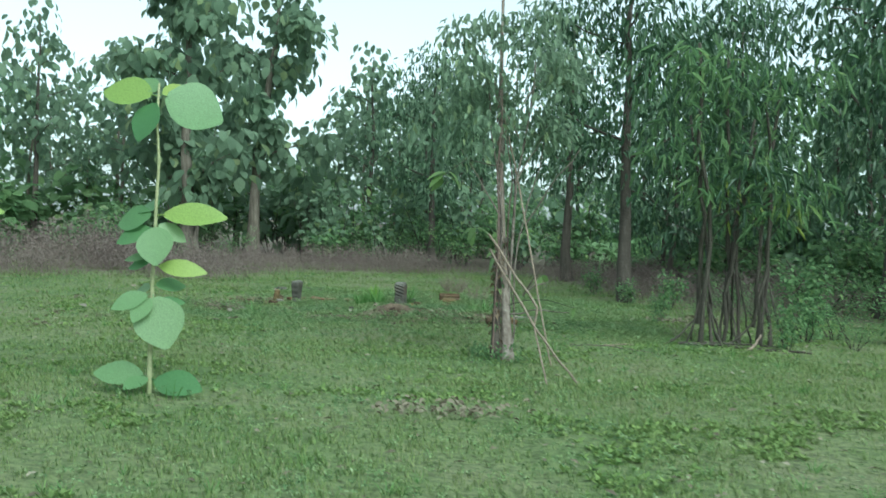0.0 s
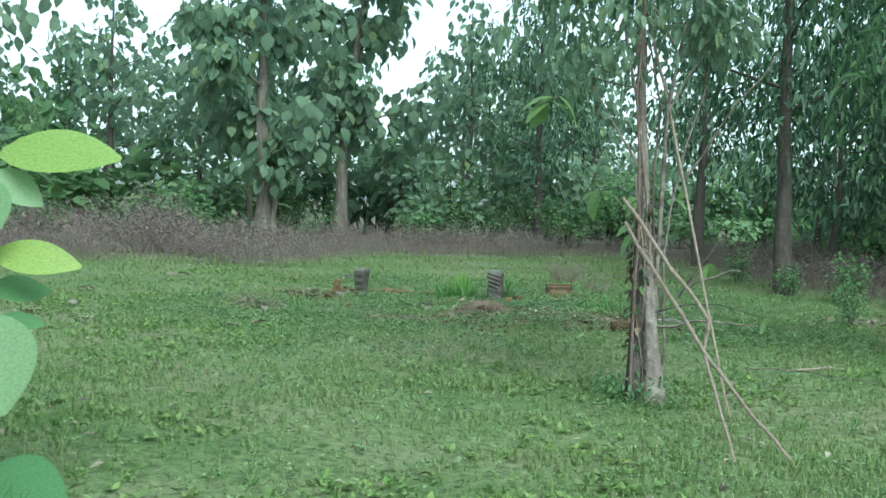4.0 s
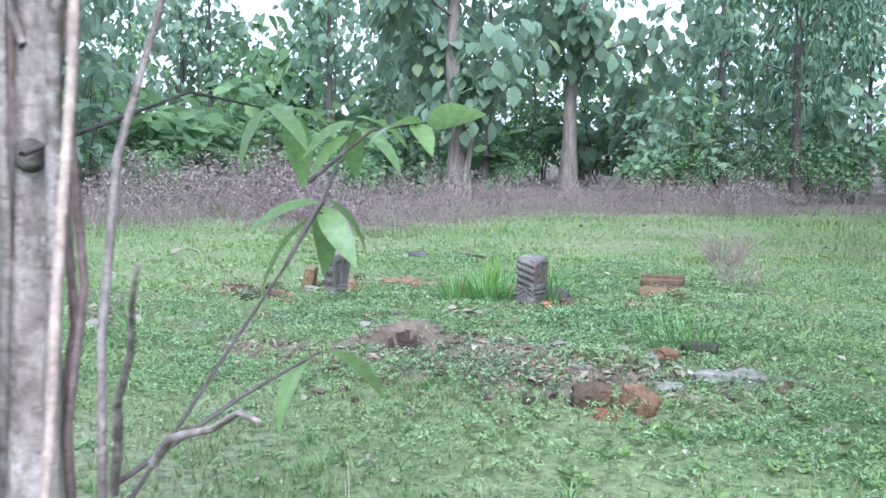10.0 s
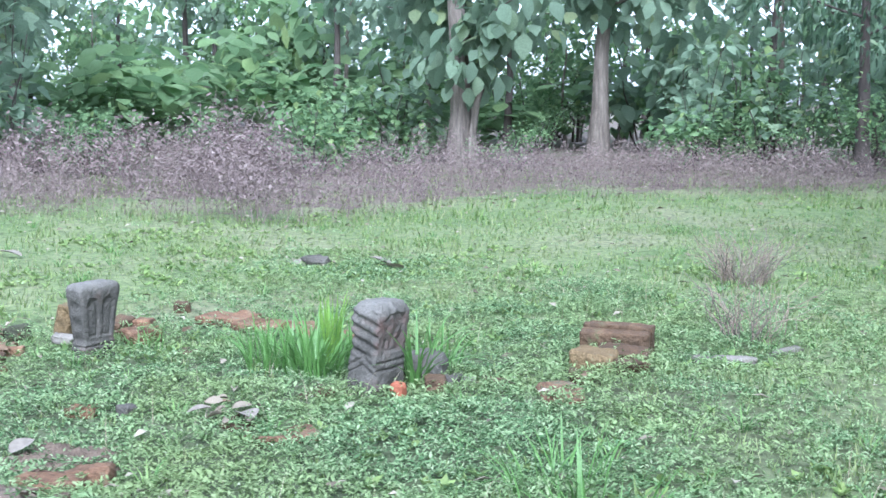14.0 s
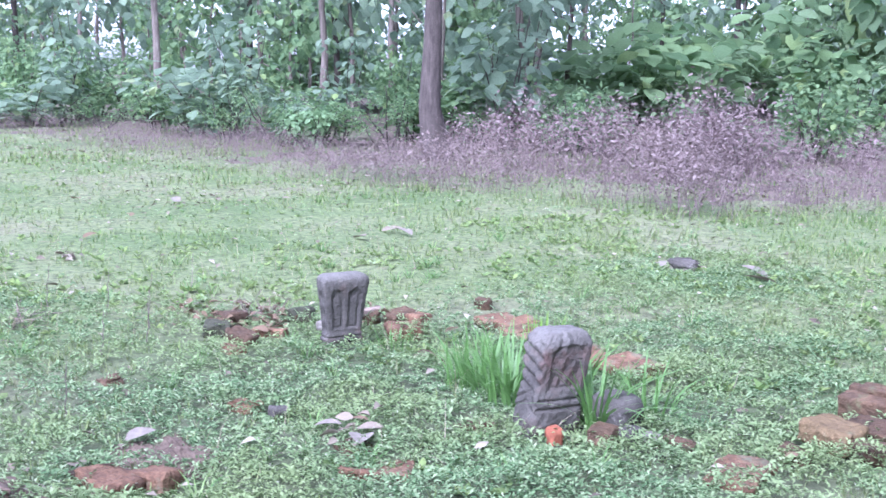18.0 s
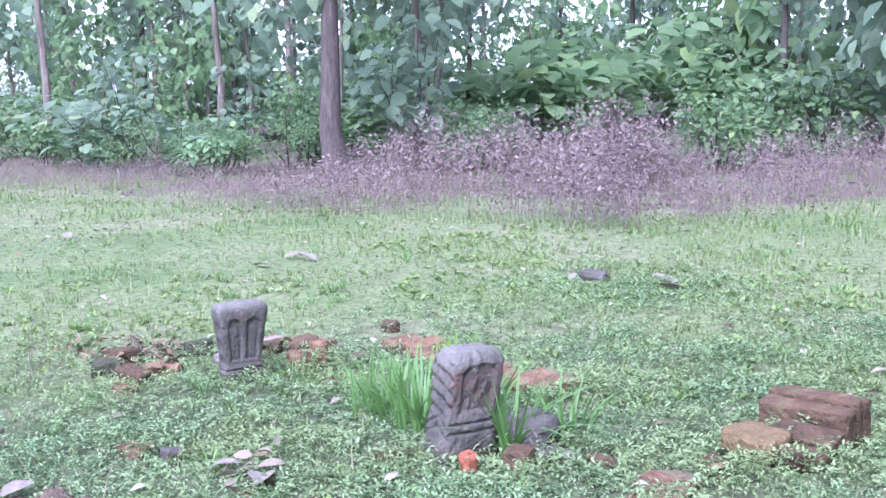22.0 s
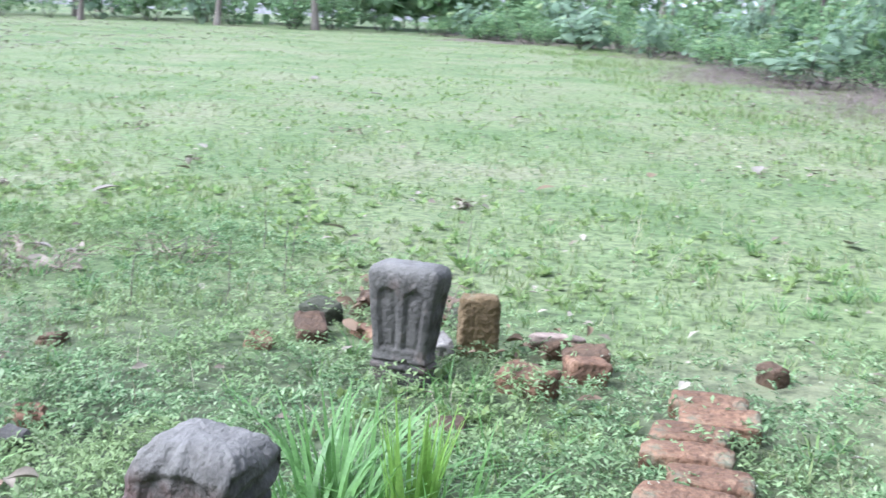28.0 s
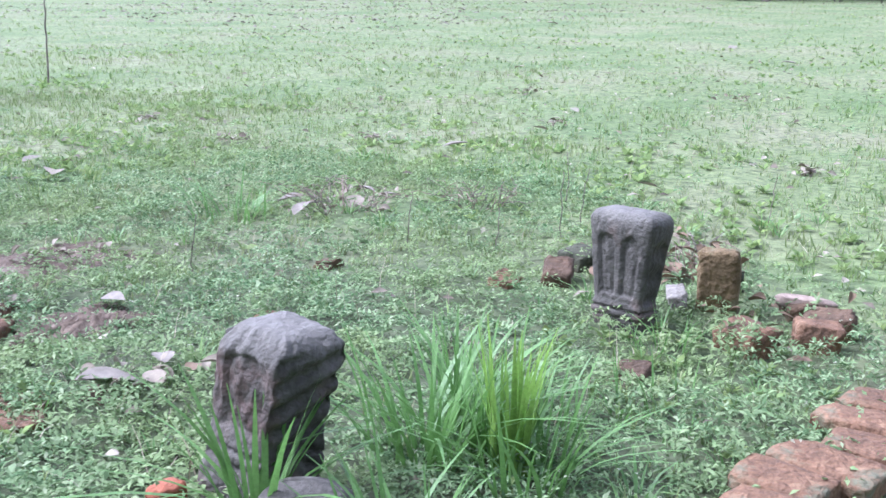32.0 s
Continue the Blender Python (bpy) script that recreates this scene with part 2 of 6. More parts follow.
def lichen_stone(nodes, link, panel=False):
    c = ramp(nodes, link, noise_tex(nodes, link, 6, 6, 0.65), [(0.28, (0.044, 0.042, 0.035)), (0.5, (0.078, 0.074, 0.062)), (0.72, (0.13, 0.124, 0.106))])
    c = mixed(nodes, link, 1.0, c, ramp(nodes, link, noise_tex(nodes, link, 80, 4, 0.7), [(0.3, (0.76, 0.76, 0.76)), (0.7, (1.15, 1.15, 1.15))]), "MULTIPLY")
    rust = ramp(nodes, link, noise_tex(nodes, link, 7, 4, 0.6), [(0.55, (0, 0, 0)), (0.7, (0.5, 0.5, 0.5))])
    c = mixed(nodes, link, rust, c, (0.13, 0.08, 0.058))
    split = nodes.new("ShaderNodeSeparateXYZ")
    link(place(nodes), split.inputs[0])
    if panel:
        # reddish weathering on the carved face
        face = ramp(nodes, link, split.outputs["X"], [(0.035, (0, 0, 0)), (0.06, (1, 1, 1))])
        low = ramp(nodes, link, split.outputs["Z"], [(0.18, (0, 0, 0)), (0.22, (1, 1, 1)), (0.34, (1, 1, 1)), (0.38, (0, 0, 0))])
        blotch = ramp(nodes, link, noise_tex(nodes, link, 18, 5, 0.65), [(0.38, (0.05, 0.05, 0.05)), (0.62, (0.6, 0.6, 0.6))])
        c = mixed(nodes, link, mixed(nodes, link, 1.0, mixed(nodes, link, 1.0, face, low, "MULTIPLY"), blotch, "MULTIPLY"), c, (0.1, 0.054, 0.043))
    # paler towards the top: lichen, with sky light on it painted in
    crust = nodes.new("ShaderNodeMath")
    crust.operation = "MULTIPLY_ADD"
    crust.inputs[1].default_value = 0.22
    link(noise_tex(nodes, link, 14, 6, 0.7), crust.inputs[0])
    link(split.outputs["Z"], crust.inputs[2])
    m = ramp(nodes, link, crust.outputs[0], [(0.47, (0, 0, 0)), (0.55, (0.8, 0.8, 0.8))])
    return mixed(nodes, link, m, c, (0.17, 0.165, 0.145))


M_LICHEN_STONE = material("lichen_stone", lichen_stone, 0.85, 0.55, 60)
M_PANEL_STONE = material("panel_stone", lambda nodes, link: lichen_stone(nodes, link, True), 0.85, 0.6, 60)
M_ANDESITE = mottled("andesite", [(0.28, (0.05, 0.047, 0.039)), (0.5, (0.088, 0.083, 0.07)), (0.72, (0.145, 0.138, 0.118))], 6, fine=(0.76, 1.15), fine_scale=80, bump=0.55, bump_scale=60, spot=((0.25, 0.24, 0.21), 10))
M_BRICK = mottled("old_brick", [(0.3, (0.095, 0.06, 0.036)), (0.5, (0.175, 0.1, 0.056)), (0.72, (0.265, 0.172, 0.1))], 11, fine=(0.55, 1.2), fine_scale=60, bump=1.0, bump_scale=38, spot=((0.13, 0.13, 0.08), 7))
M_BRICK_DARK = mottled("mossy_brick", [(0.3, (0.05, 0.036, 0.022)), (0.55, (0.105, 0.067, 0.038)), (0.75, (0.185, 0.122, 0.068))], 9, bump=1.0, bump_scale=45, spot=((0.10, 0.105, 0.05), 8))
M_OCHRE = mottled("ochre_brick", [(0.3, (0.115, 0.085, 0.04)), (0.55, (0.19, 0.135, 0.065)), (0.75, (0.26, 0.19, 0.105))], 8, fine=(0.7, 1.12), fine_scale=70, bump=1.0, bump_scale=45, spot=((0.17, 0.17, 0.09), 9))
M_MOSSY = mottled("mossy_block", [(0.3, (0.025, 0.03, 0.018)), (0.6, (0.06, 0.062, 0.036)), (0.8, (0.12, 0.115, 0.07))], 9, bump=1.0, bump_scale=40)
M_RED = mottled("red_brick", [(0.3, (0.19, 0.065, 0.035)), (0.7, (0.29, 0.105, 0.055))], 14, bump=0.6)
M_ROCK = mottled("pale_rock", [(0.3, (0.12, 0.11, 0.09)), (0.7, (0.28, 0.265, 0.225))], 9, bump=0.8, spot=((0.18, 0.17, 0.11), 8))

# ---- mesh building ----
def smooth01(a, b, v):
    v = np.clip((v - a) / (b - a), 0, 1)
    return v * v * (3 - 2 * v)


def height(x, y):
    """The lie of the ground, in metres."""
    x, y = np.asarray(x, float), np.asarray(y, float)
    h = 0.018 * np.sin(0.9 * x + 0.4 * y) + 0.014 * np.sin(1.7 * y - 0.8 * x + 1.3) + 0.008 * np.sin(4.1 * x + 1.0) * np.sin(3.7 * y)
    mound = np.exp(-(((x + 0.35) / 1.15) ** 2 + ((y - 15.72) / 0.8) ** 2) ** 1.6)
    along, across = 0.6 * (x + 1.08) - 0.8 * (y - 15.87), 0.8 * (x + 1.08) + 0.6 * (y - 15.87)
    hollow = 1.7 * np.exp(-((across / 0.12) ** 2 + (along / np.where(along > 0, 0.26, 0.12)) ** 2) ** 2) + 1.2 * np.exp(-(((x - 0.5) / 0.17) ** 2 + ((y - 16.3) / 0.15) ** 2))
    lumps = 0.025 * np.sin(9 * x + 2 * np.sin(5 * y)) * np.sin(8 * y)
    rim = np.exp(-(((x + 1.15) / 0.42) ** 2 + ((y - 16.08) / 0.3) ** 2))
    west = np.clip(-x - 6, 0, 60)
    return h + 0.02 * west * west / (west + 4) + 0.15 * rim + mound * (0.11 + lumps) - 0.16 * hollow


def vnoise(x, y, scale, seed):
    """Smooth random values between 0 and 1, two octaves, over the plan."""
    out, share = 0.0, 0.0
    for octave, weight in ((1.0, 0.65), (2.3, 0.35)):
        g = np.random.default_rng(seed + int(10 * octave)).uniform(size=(64, 64))
        u, v = np.asarray(x, float) * octave / scale + 31.7, np.asarray(y, float) * octave / scale + 17.3
        i, j = np.floor(u).astype(int), np.floor(v).astype(int)
        a, b = u - i, v - j
        a, b = a * a * (3 - 2 * a), b * b * (3 - 2 * b)
        pick = lambda p, q: g[(i + p) % 64, (j + q) % 64]
        out = out + weight * ((pick(0, 0) * (1 - a) + pick(1, 0) * a) * (1 - b) + (pick(0, 1) * (1 - a) + pick(1, 1) * a) * b)
        share += weight
    return np.clip((out / share - 0.5) * 1.5 + 0.5, 0, 1)


def quads_mesh(name, verts, quads, mat, smooth=True):
    v, f = np.asarray(verts, np.float32), np.asarray(quads, np.int32)
    me = bpy.data.meshes.new(name)
    me.vertices.add(len(v))
    me.vertices.foreach_set("co", v.ravel())
    me.loops.add(f.size)
    me.loops.foreach_set("vertex_index", f.ravel())
    me.polygons.add(len(f))
    me.polygons.foreach_set("loop_start", np.arange(0, f.size, 4, dtype=np.int32))
    me.polygons.foreach_set("use_smooth", np.full(len(f), smooth))
    me.update(calc_edges=True)
    me.materials.append(mat)
    return me


class Soup:
    """Gathers quads of many pieces into one mesh."""

    def __init__(self):
        self.v, self.f, self.n = [], [], 0

    def add(self, v, f):
        self.v.append(np.asarray(v, float).reshape(-1, 3))
        self.f.append(np.asarray(f, int).reshape(-1, 4) + self.n)
        self.n += len(self.v[-1])
        return self

    def mesh(self, name, mat, smooth=True):
        return quads_mesh(name, np.concatenate(self.v), np.concatenate(self.f), mat, smooth)


def leaf_shape(rows=4, width=0.5, fold=0.18, droop=0.25, blunt=0.9):
    """A leaf one long along +y: rows of left edge, midrib and right edge."""
    v = []
    for i in range(rows):
        t = i / (rows - 1)
        w = width * 0.5 * (max(0.04, math.sin(math.pi * min(1, (t * 0.97 + 0.03)) ** blunt)) ** 0.75)
        z = -droop * t * t
        v += [(-w, t, z + fold * w), (0, t, z), (w, t, z + fold * w)]
    f = []
    for i in range(rows - 1):
        a = 3 * i
        f += [(a, a + 1, a + 4, a + 3), (a + 1, a + 2, a + 5, a + 4)]
    return np.array(v), np.array(f)


def blade_shape(rows=2, width=0.08, bend=0.35, full=1.0):
    """A grass blade one long, rising along +z and bending to +y."""
    v = []
    for i in range(rows + 1):
        t = i / rows
        w = width * 0.5 * (1 - 0.88 * t ** full)
        v += [(-w, bend * t * t, t * (1 - 0.25 * bend * t)), (w, bend * t * t, t * (1 - 0.25 * bend * t))]
    return np.array(v), np.array([(2 * i, 2 * i + 1, 2 * i + 3, 2 * i + 2) for i in range(rows)])


def turns(yaw, pitch, roll):
    cy, sy, cp, sp, cr, sr = np.cos(yaw), np.sin(yaw), np.cos(pitch), np.sin(pitch), np.cos(roll), np.sin(roll)
    o, i = np.zeros_like(cy), np.ones_like(cy)
    rz = np.stack([cy, -sy, o, sy, cy, o, o, o, i], -1).reshape(-1, 3, 3)
    rx = np.stack([i, o, o, o, cp, -sp, o, sp, cp], -1).reshape(-1, 3, 3)
    ry = np.stack([cr, o, sr, o, i, o, -sr, o, cr], -1).reshape(-1, 3, 3)
    return rz @ rx @ ry


def spray(soup, shape, at, yaw, pitch, roll, size):
    """Adds a copy of shape at every place."""
    v, f = shape
    at = np.asarray(at, float)
    n = len(at)
    full = lambda a: np.broadcast_to(np.asarray(a, float), (n,)).astype(float)
    r = turns(full(yaw), full(pitch), full(roll)) * full(size)[:, None, None]
    out = np.einsum("nij,kj->nki", r, v) + at[:, None, :]
    soup.add(out.reshape(-1, 3), (f[None] + (np.arange(n) * len(v))[:, None, None]).reshape(-1, 4))
    return soup


def tube(points, radii, sides=8, rough=0.0, seed=0, flute=0.0, ends=True):
    """A round or fluted stem along points."""
    rng = np.random.default_rng(seed)
    p = np.asarray(points, float)
    r = np.broadcast_to(np.asarray(radii, float), (len(p),)).copy()
    d = np.gradient(p, axis=0)
    d /= np.linalg.norm(d, axis=1)[:, None] + 1e-9
    if ends:
        p, r, d = np.concatenate([p, p[-1:] + d[-1:] * r[-1] * 0.3]), np.append(r, r[-1] * 0.05), np.concatenate([d, d[-1:]])
    ref = np.array([1.0, 0.0, 0.0]) if abs(d[0][0]) < 0.8 else np.array([0.0, 1.0, 0.0])
    v = []
    for i in range(len(p)):
        a = np.cross(d[i], ref)
        a /= np.linalg.norm(a) + 1e-9
        b = np.cross(d[i], a)
        ang = np.arange(sides) * 2 * math.pi / sides
        k = r[i] * (1 + flute * np.sin(ang * 5 + 0.4 * i) + rough * rng.normal(size=sides))
        v.append(p[i] + np.cos(ang)[:, None] * a * k[:, None] + np.sin(ang)[:, None] * b * k[:, None])
    f = [(i * sides + j, i * sides + (j + 1) % sides, (i + 1) * sides + (j + 1) % sides, (i + 1) * sides + j) for i in range(len(p) - 1) for j in range(sides)]
    return np.concatenate(v), np.array(f)


def curve_points(a, b, n=6, sag=0.0, wob=0.0, seed=0):
    rng = np.random.default_rng(seed)
    a, b = np.asarray(a, float), np.asarray(b, float)
    t = np.linspace(0, 1, n)[:, None]
    p = a + (b - a) * t
    p[:, 2] += sag * 4 * (t * (1 - t))[:, 0]
    p[1:-1] += rng.normal(size=(n - 2, 3)) * wob
    return p


def thing(name, x, y, label, category, group="", z=None, rz=0.0):
    e = new(name)
    e.empty_display_size = 0.1
    e.matrix_world = pose(x, y, float(height(x, y)) if z is None else z, 0, 0, rz)
    return tagged(e, label, category, group)


def part(name, mesh, parent, label=""):
    ob = new(name, mesh)
    ob.parent = parent
    return tagged(ob, label)


def bm_mesh(name, bm, mat, smooth=True):
    me = bpy.data.meshes.new(name)
    bm.to_mesh(me)
    bm.free()
    for p in me.polygons:
        p.use_smooth = smooth
    me.materials.append(mat)
    return me


def lump(name, size, mat, seed, cuts=4, round_off=0.25, rough=0.06):
    """A worn block or pebble: a cube cut up, rounded and roughened; its base lies at z = 0."""
    bm = bmesh.new()
    bmesh.ops.create_cube(bm, size=2)
    bmesh.ops.subdivide_edges(bm, edges=bm.edges, cuts=cuts, use_grid_fill=True)
    off = Vector((seed * 3.17, seed * 1.31, seed * 0.77))
    for v in bm.verts:
        c = v.co.copy()
        p = c.lerp(c.normalized() * 1.2, round_off)
        p += noise.noise_vector(c * 0.9 + off) * rough * 1.6 + noise.noise_vector(c * 3.1 + off) * rough * 0.6
        v.co = Vector((p.x * size[0] / 2, p.y * size[1] / 2, (p.z + 1) * size[2] / 2))
    return bm_mesh(name, bm, mat, True)


def worn_brick(name, size, mat, seed, wear=0.012, rough=0.005, cuts=9, ragged=0.0):
    """A squared brick with worn edges and chipped corners; its base lies at z = 0."""
    bm = bmesh.new()
    bmesh.ops.create_cube(bm, size=2)
    bmesh.ops.subdivide_edges(bm, edges=bm.edges, cuts=cuts, use_grid_fill=True)
    off = Vector((seed * 2.71, seed * 1.13, seed * 0.59))
    half = Vector(size) / 2
    r = min(wear, 0.4 * min(half))
    for v in bm.verts:
        p = Vector([math.copysign(abs(c) ** 0.55, c) * h for c, h in zip(v.co, half)])
        core = Vector([max(-h + r, min(h - r, c)) for c, h in zip(p, half)])
        d = p - core
        if d.length > 1e-6:
            chip = max(0.0, noise.noise(p * 9 + off)) * (1.6 if sum(abs(c) > 1e-4 for c in d) > 1 else 0.15)
            p = core + d.normalized() * r * (1 - chip)
        p += noise.noise_vector(Vector((p.x, p.y, 0)) * 6 + off) * 0.09 * min(size[0], size[1]) * ragged
        p += noise.noise_vector(p * 16 + off) * rough + noise.noise_vector(p * 48 + off) * 0.5 * rough
        v.co = p + Vector((0, 0, half.z))
    return bm_mesh(name, bm, mat, True)


# ---- ground ----
gx = np.unique(np.concatenate([np.arange(-1.8, 1.2, 0.05), [-900, -500, -250, -130, -80, -55, -45, -38, -32, -28], np.arange(-25, 10.01, 0.2), np.arange(10.5, 18, 0.5), [18.5, 20, 23, 27, 35, 50, 80, 130, 250, 500, 900]]).round(3))
gy = np.unique(np.concatenate([np.arange(14.8, 16.8, 0.05), [-900, -500, -250, -130, -80, -50, -30, -20, -14, -10, -7, -5], np.arange(-3, 36.01, 0.2), [37, 39, 42, 46, 52, 60, 75, 100, 150, 250, 500, 900]]).round(3))
GX, GY = np.meshgrid(gx, gy)
rngg = np.random.default_rng(5)
GZ = height(GX, GY) + rngg.normal(size=GX.shape) * 0.005
idx = np.arange(GX.size).reshape(GX.shape)
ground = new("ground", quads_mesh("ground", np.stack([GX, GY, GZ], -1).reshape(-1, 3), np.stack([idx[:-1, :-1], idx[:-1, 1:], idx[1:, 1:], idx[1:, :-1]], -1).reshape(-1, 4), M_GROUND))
tagged(ground, "grassy forest clearing floor with patches of bare soil", "ground", kind="structure")

# The near edge of the dry grass belt round the clearing, from west to east.
EDGE = np.array([(-44, 3), (-36, 11), (-29, 15.5), (-23.5, 16.6), (-18.5, 19), (-14, 20.5), (-11.3, 22), (-9, 23.6), (-6.8, 24.2), (-6.6, 26.5), (-5.6, 28.6), (-3.4, 31), (-1, 33.2), (1.4, 32), (2.4, 27.5), (3.2, 23.5), (4.5, 20), (7.5, 17), (12, 15)], float)
EDGE_DEPTH = np.array([1.0, 1.2, 1.5, 1.8, 2.5, 2.6, 3.2, 4.4, 5.2, 5.5, 5.0, 4.5, 4.0, 4.0, 4.0, 4.0, 4.0, 4.0, 4.0])
seg = np.linalg.norm(np.diff(EDGE, axis=0), axis=1)
S = np.concatenate([[0], np.cumsum(seg)])


def beyond_edge(s, d):
    """The place at arc length s along the edge and d metres outwards."""
    s, d = np.asarray(s, float), np.asarray(d, float)
    x, y = np.interp(s, S, EDGE[:, 0]), np.interp(s, S, EDGE[:, 1])
    tx, ty = np.interp(s + 1.5, S, EDGE[:, 0]) - np.interp(s - 1.5, S, EDGE[:, 0]), np.interp(s + 1.5, S, EDGE[:, 1]) - np.interp(s - 1.5, S, EDGE[:, 1])
    n = np.hypot(tx, ty) + 1e-9
    return x - ty / n * d, y + tx / n * d


def in_clearing(x, y):
    """True on the near side of the belt."""
    return y < np.interp(x, EDGE[:, 0], EDGE[:, 1])


# the floor of the forest beyond the belt is bare litter
ground.data.materials.append(M_FLOOR)
cx, cy = 0.25 * (GX[:-1, :-1] + GX[1:, :-1] + GX[:-1, 1:] + GX[1:, 1:]), 0.25 * (GY[:-1, :-1] + GY[1:, :-1] + GY[:-1, 1:] + GY[1:, 1:])
shift = 1.6 + 0.5 * np.sin(1.9 * cx) + 0.4 * np.sin(4.3 * cx + cy) + rngg.normal(size=cx.shape) * 0.35
ground.data.polygons.foreach_set("material_index", np.where(in_clearing(cx, cy - shift), 0, 1).ravel().astype(np.int32))

# ---- low plants of the clearing ----
rng = np.random.default_rng(11)


def scatter(n, x0, x1, y0, y1, keep=None):
    x, y = rng.uniform(x0, x1, n), rng.uniform(y0, y1, n)
    ok = in_clearing(x, y)
    if keep is not None:
        ok &= rng.uniform(size=n) < keep(x, y)
    x, y = x[ok], y[ok]
    return np.stack([x, y, height(x, y)], -1)


def patchy(x, y, k, o):
    return 0.5 + 0.5 * np.sin(k * x + o + 1.7 * np.sin(0.6 * k * y)) * np.sin(0.9 * k * y + 2 * o + 1.3 * np.sin(0.8 * k * x))


def bare(x, y):
    """1 on the bare mound and litter patches, 0 elsewhere."""
    m = np.exp(-(((x + 0.3) / 1.3) ** 2 + ((y - 15.75) / 0.8) ** 2) ** 2) * 0.5
    m = np.maximum(m, np.exp(-(((x + 1.15) / 0.42) ** 2 + ((y - 15.95) / 0.35) ** 2)))
    m = np.maximum(m, np.exp(-(((x - 0.47) / 0.55) ** 2 + ((y - 7.6) / 0.45) ** 2)) * 0.8)
    m = np.maximum(m, np.exp(-(((x + 3.8) / 0.7) ** 2 + ((y - 16.2) / 0.5) ** 2)) * 0.8)
    return np.maximum(m, np.exp(-(((x + 2.2) / 0.6) ** 2 + ((y - 15.8) / 0.4) ** 2)) * 0.95)


def near_stones(x, y):
    return np.exp(-((x + 1.2) ** 2 + (y - 18) ** 2) / 9.0)


def fade(x, y, box):
    """Thins a patch out towards its borders."""
    x0, x1, y0, y1 = box
    wide = 0.28 * (y1 - y0)
    edge = np.minimum(np.minimum(x - x0, x1 - x), np.minimum(y - y0, y1 - y)) + 0.8 * np.sin(1.1 * x) * np.sin(0.9 * y)
    return np.clip(edge / wide, 0, 1) ** 0.8


# tufts of short lawn grass
tuft = Soup()
for k in range(4):
    spray(tuft, blade_shape(1, 0.15, 0.5), [(0.25 * math.cos(k * 2.4), 0.25 * math.sin(k * 2.4), 0)], k * 2.4 + 0.5, 0.0, 0.0, 0.75 + 0.1 * k)
TUFT = (np.concatenate(tuft.v), np.concatenate(tuft.f))
lawn = Soup()
for n, box, lo, hi in ((64000, (-6.5, 7.5, -1.5, 13), 0.03, 0.06), (64000, (-8, 7.5, 6, 27), 0.03, 0.06), (60000, (-17, 10, 0, 38), 0.035, 0.07), (32000, (-50, 12, -22, 40), 0.045, 0.085)):
    p = scatter(n, *box, keep=lambda x, y: (0.4 + 0.6 * smooth01(0.25, 0.6, vnoise(x, y, 0.9, 31))) * (1 - bare(x, y)) * (1 - 0.55 * near_stones(x, y)) * fade(x, y, box))
    spray(lawn, TUFT, p, rng.uniform(0, 6.28, len(p)), 0, 0, rng.uniform(lo, hi, len(p)) * (0.7 + 0.6 * vnoise(p[:, 0], p[:, 1], 0.8, 31)))
tagged(new("lawn_grass", lawn.mesh("lawn_grass", M_LAWN)), "short patchy green lawn grass across the clearing", "grass", kind="stuff")

# creeping small-leaved ground cover: sprigs of tiny folded leaves
def leaflet(width=0.6, fold=0.12):
    return np.array([(0, 0, 0), (0.5 * width, 0.5, fold), (0, 1, -0.05), (-0.5 * width, 0.5, fold)]), np.array([(0, 1, 2, 3)])


CREEP = leaflet(0.38)


def creeper(seed, n=5):
    g = np.random.default_rng(seed)
    s = Soup()
    t = np.linspace(0.05, 1, n)
    at = np.stack([0.12 * np.sin(3 * t + seed), t - 0.5, 0.55 * t * (1.2 - t) + 0.05], -1)
    spray(s, CREEP, at, np.where(np.arange(n) % 2, 1.1, -1.1) + g.normal(size=n) * 0.4, g.uniform(-0.2, 0.75, n), g.normal(size=n) * 0.35, g.uniform(0.4, 0.72, n))
    return np.concatenate(s.v), np.concatenate(s.f)


cover = Soup()
for n, box, lo, hi in ((172000, (-5.0, 3.2, 13.4, 22.4), 0.025, 0.054), (26000, (-5, 6, 0.5, 16), 0.035, 0.06), (16000, (-13, 6, 9, 28), 0.04, 0.07)):
    p = scatter(n, *box, keep=lambda x, y: np.maximum(0.25 + 0.75 * patchy(x, y, 1.4, 4.0), 0.9 * near_stones(x, y)) * (0.55 + 0.45 * smooth01(0.2, 0.5, vnoise(x, y, 0.3, 21))) * (1 - 0.9 * bare(x, y)) * fade(x, y, box))
    clump = vnoise(p[:, 0], p[:, 1], 0.28, 21)
    p[:, 2] += rng.uniform(0.1, 1.0, len(p)) * 0.12 * clump ** 1.5
    kind = rng.integers(0, 4, len(p))
    for k in range(4):
        q = p[kind == k]
        spray(cover, creeper(k), q, rng.uniform(0, 6.28, len(q)), rng.normal(size=len(q)) * 0.25, rng.normal(size=len(q)) * 0.25, rng.uniform(lo, hi, len(q)))
tagged(new("ground_cover", cover.mesh("ground_cover", M_COVER)), "creeping small-leaved green weeds covering the ground", "ground cover", kind="stuff")

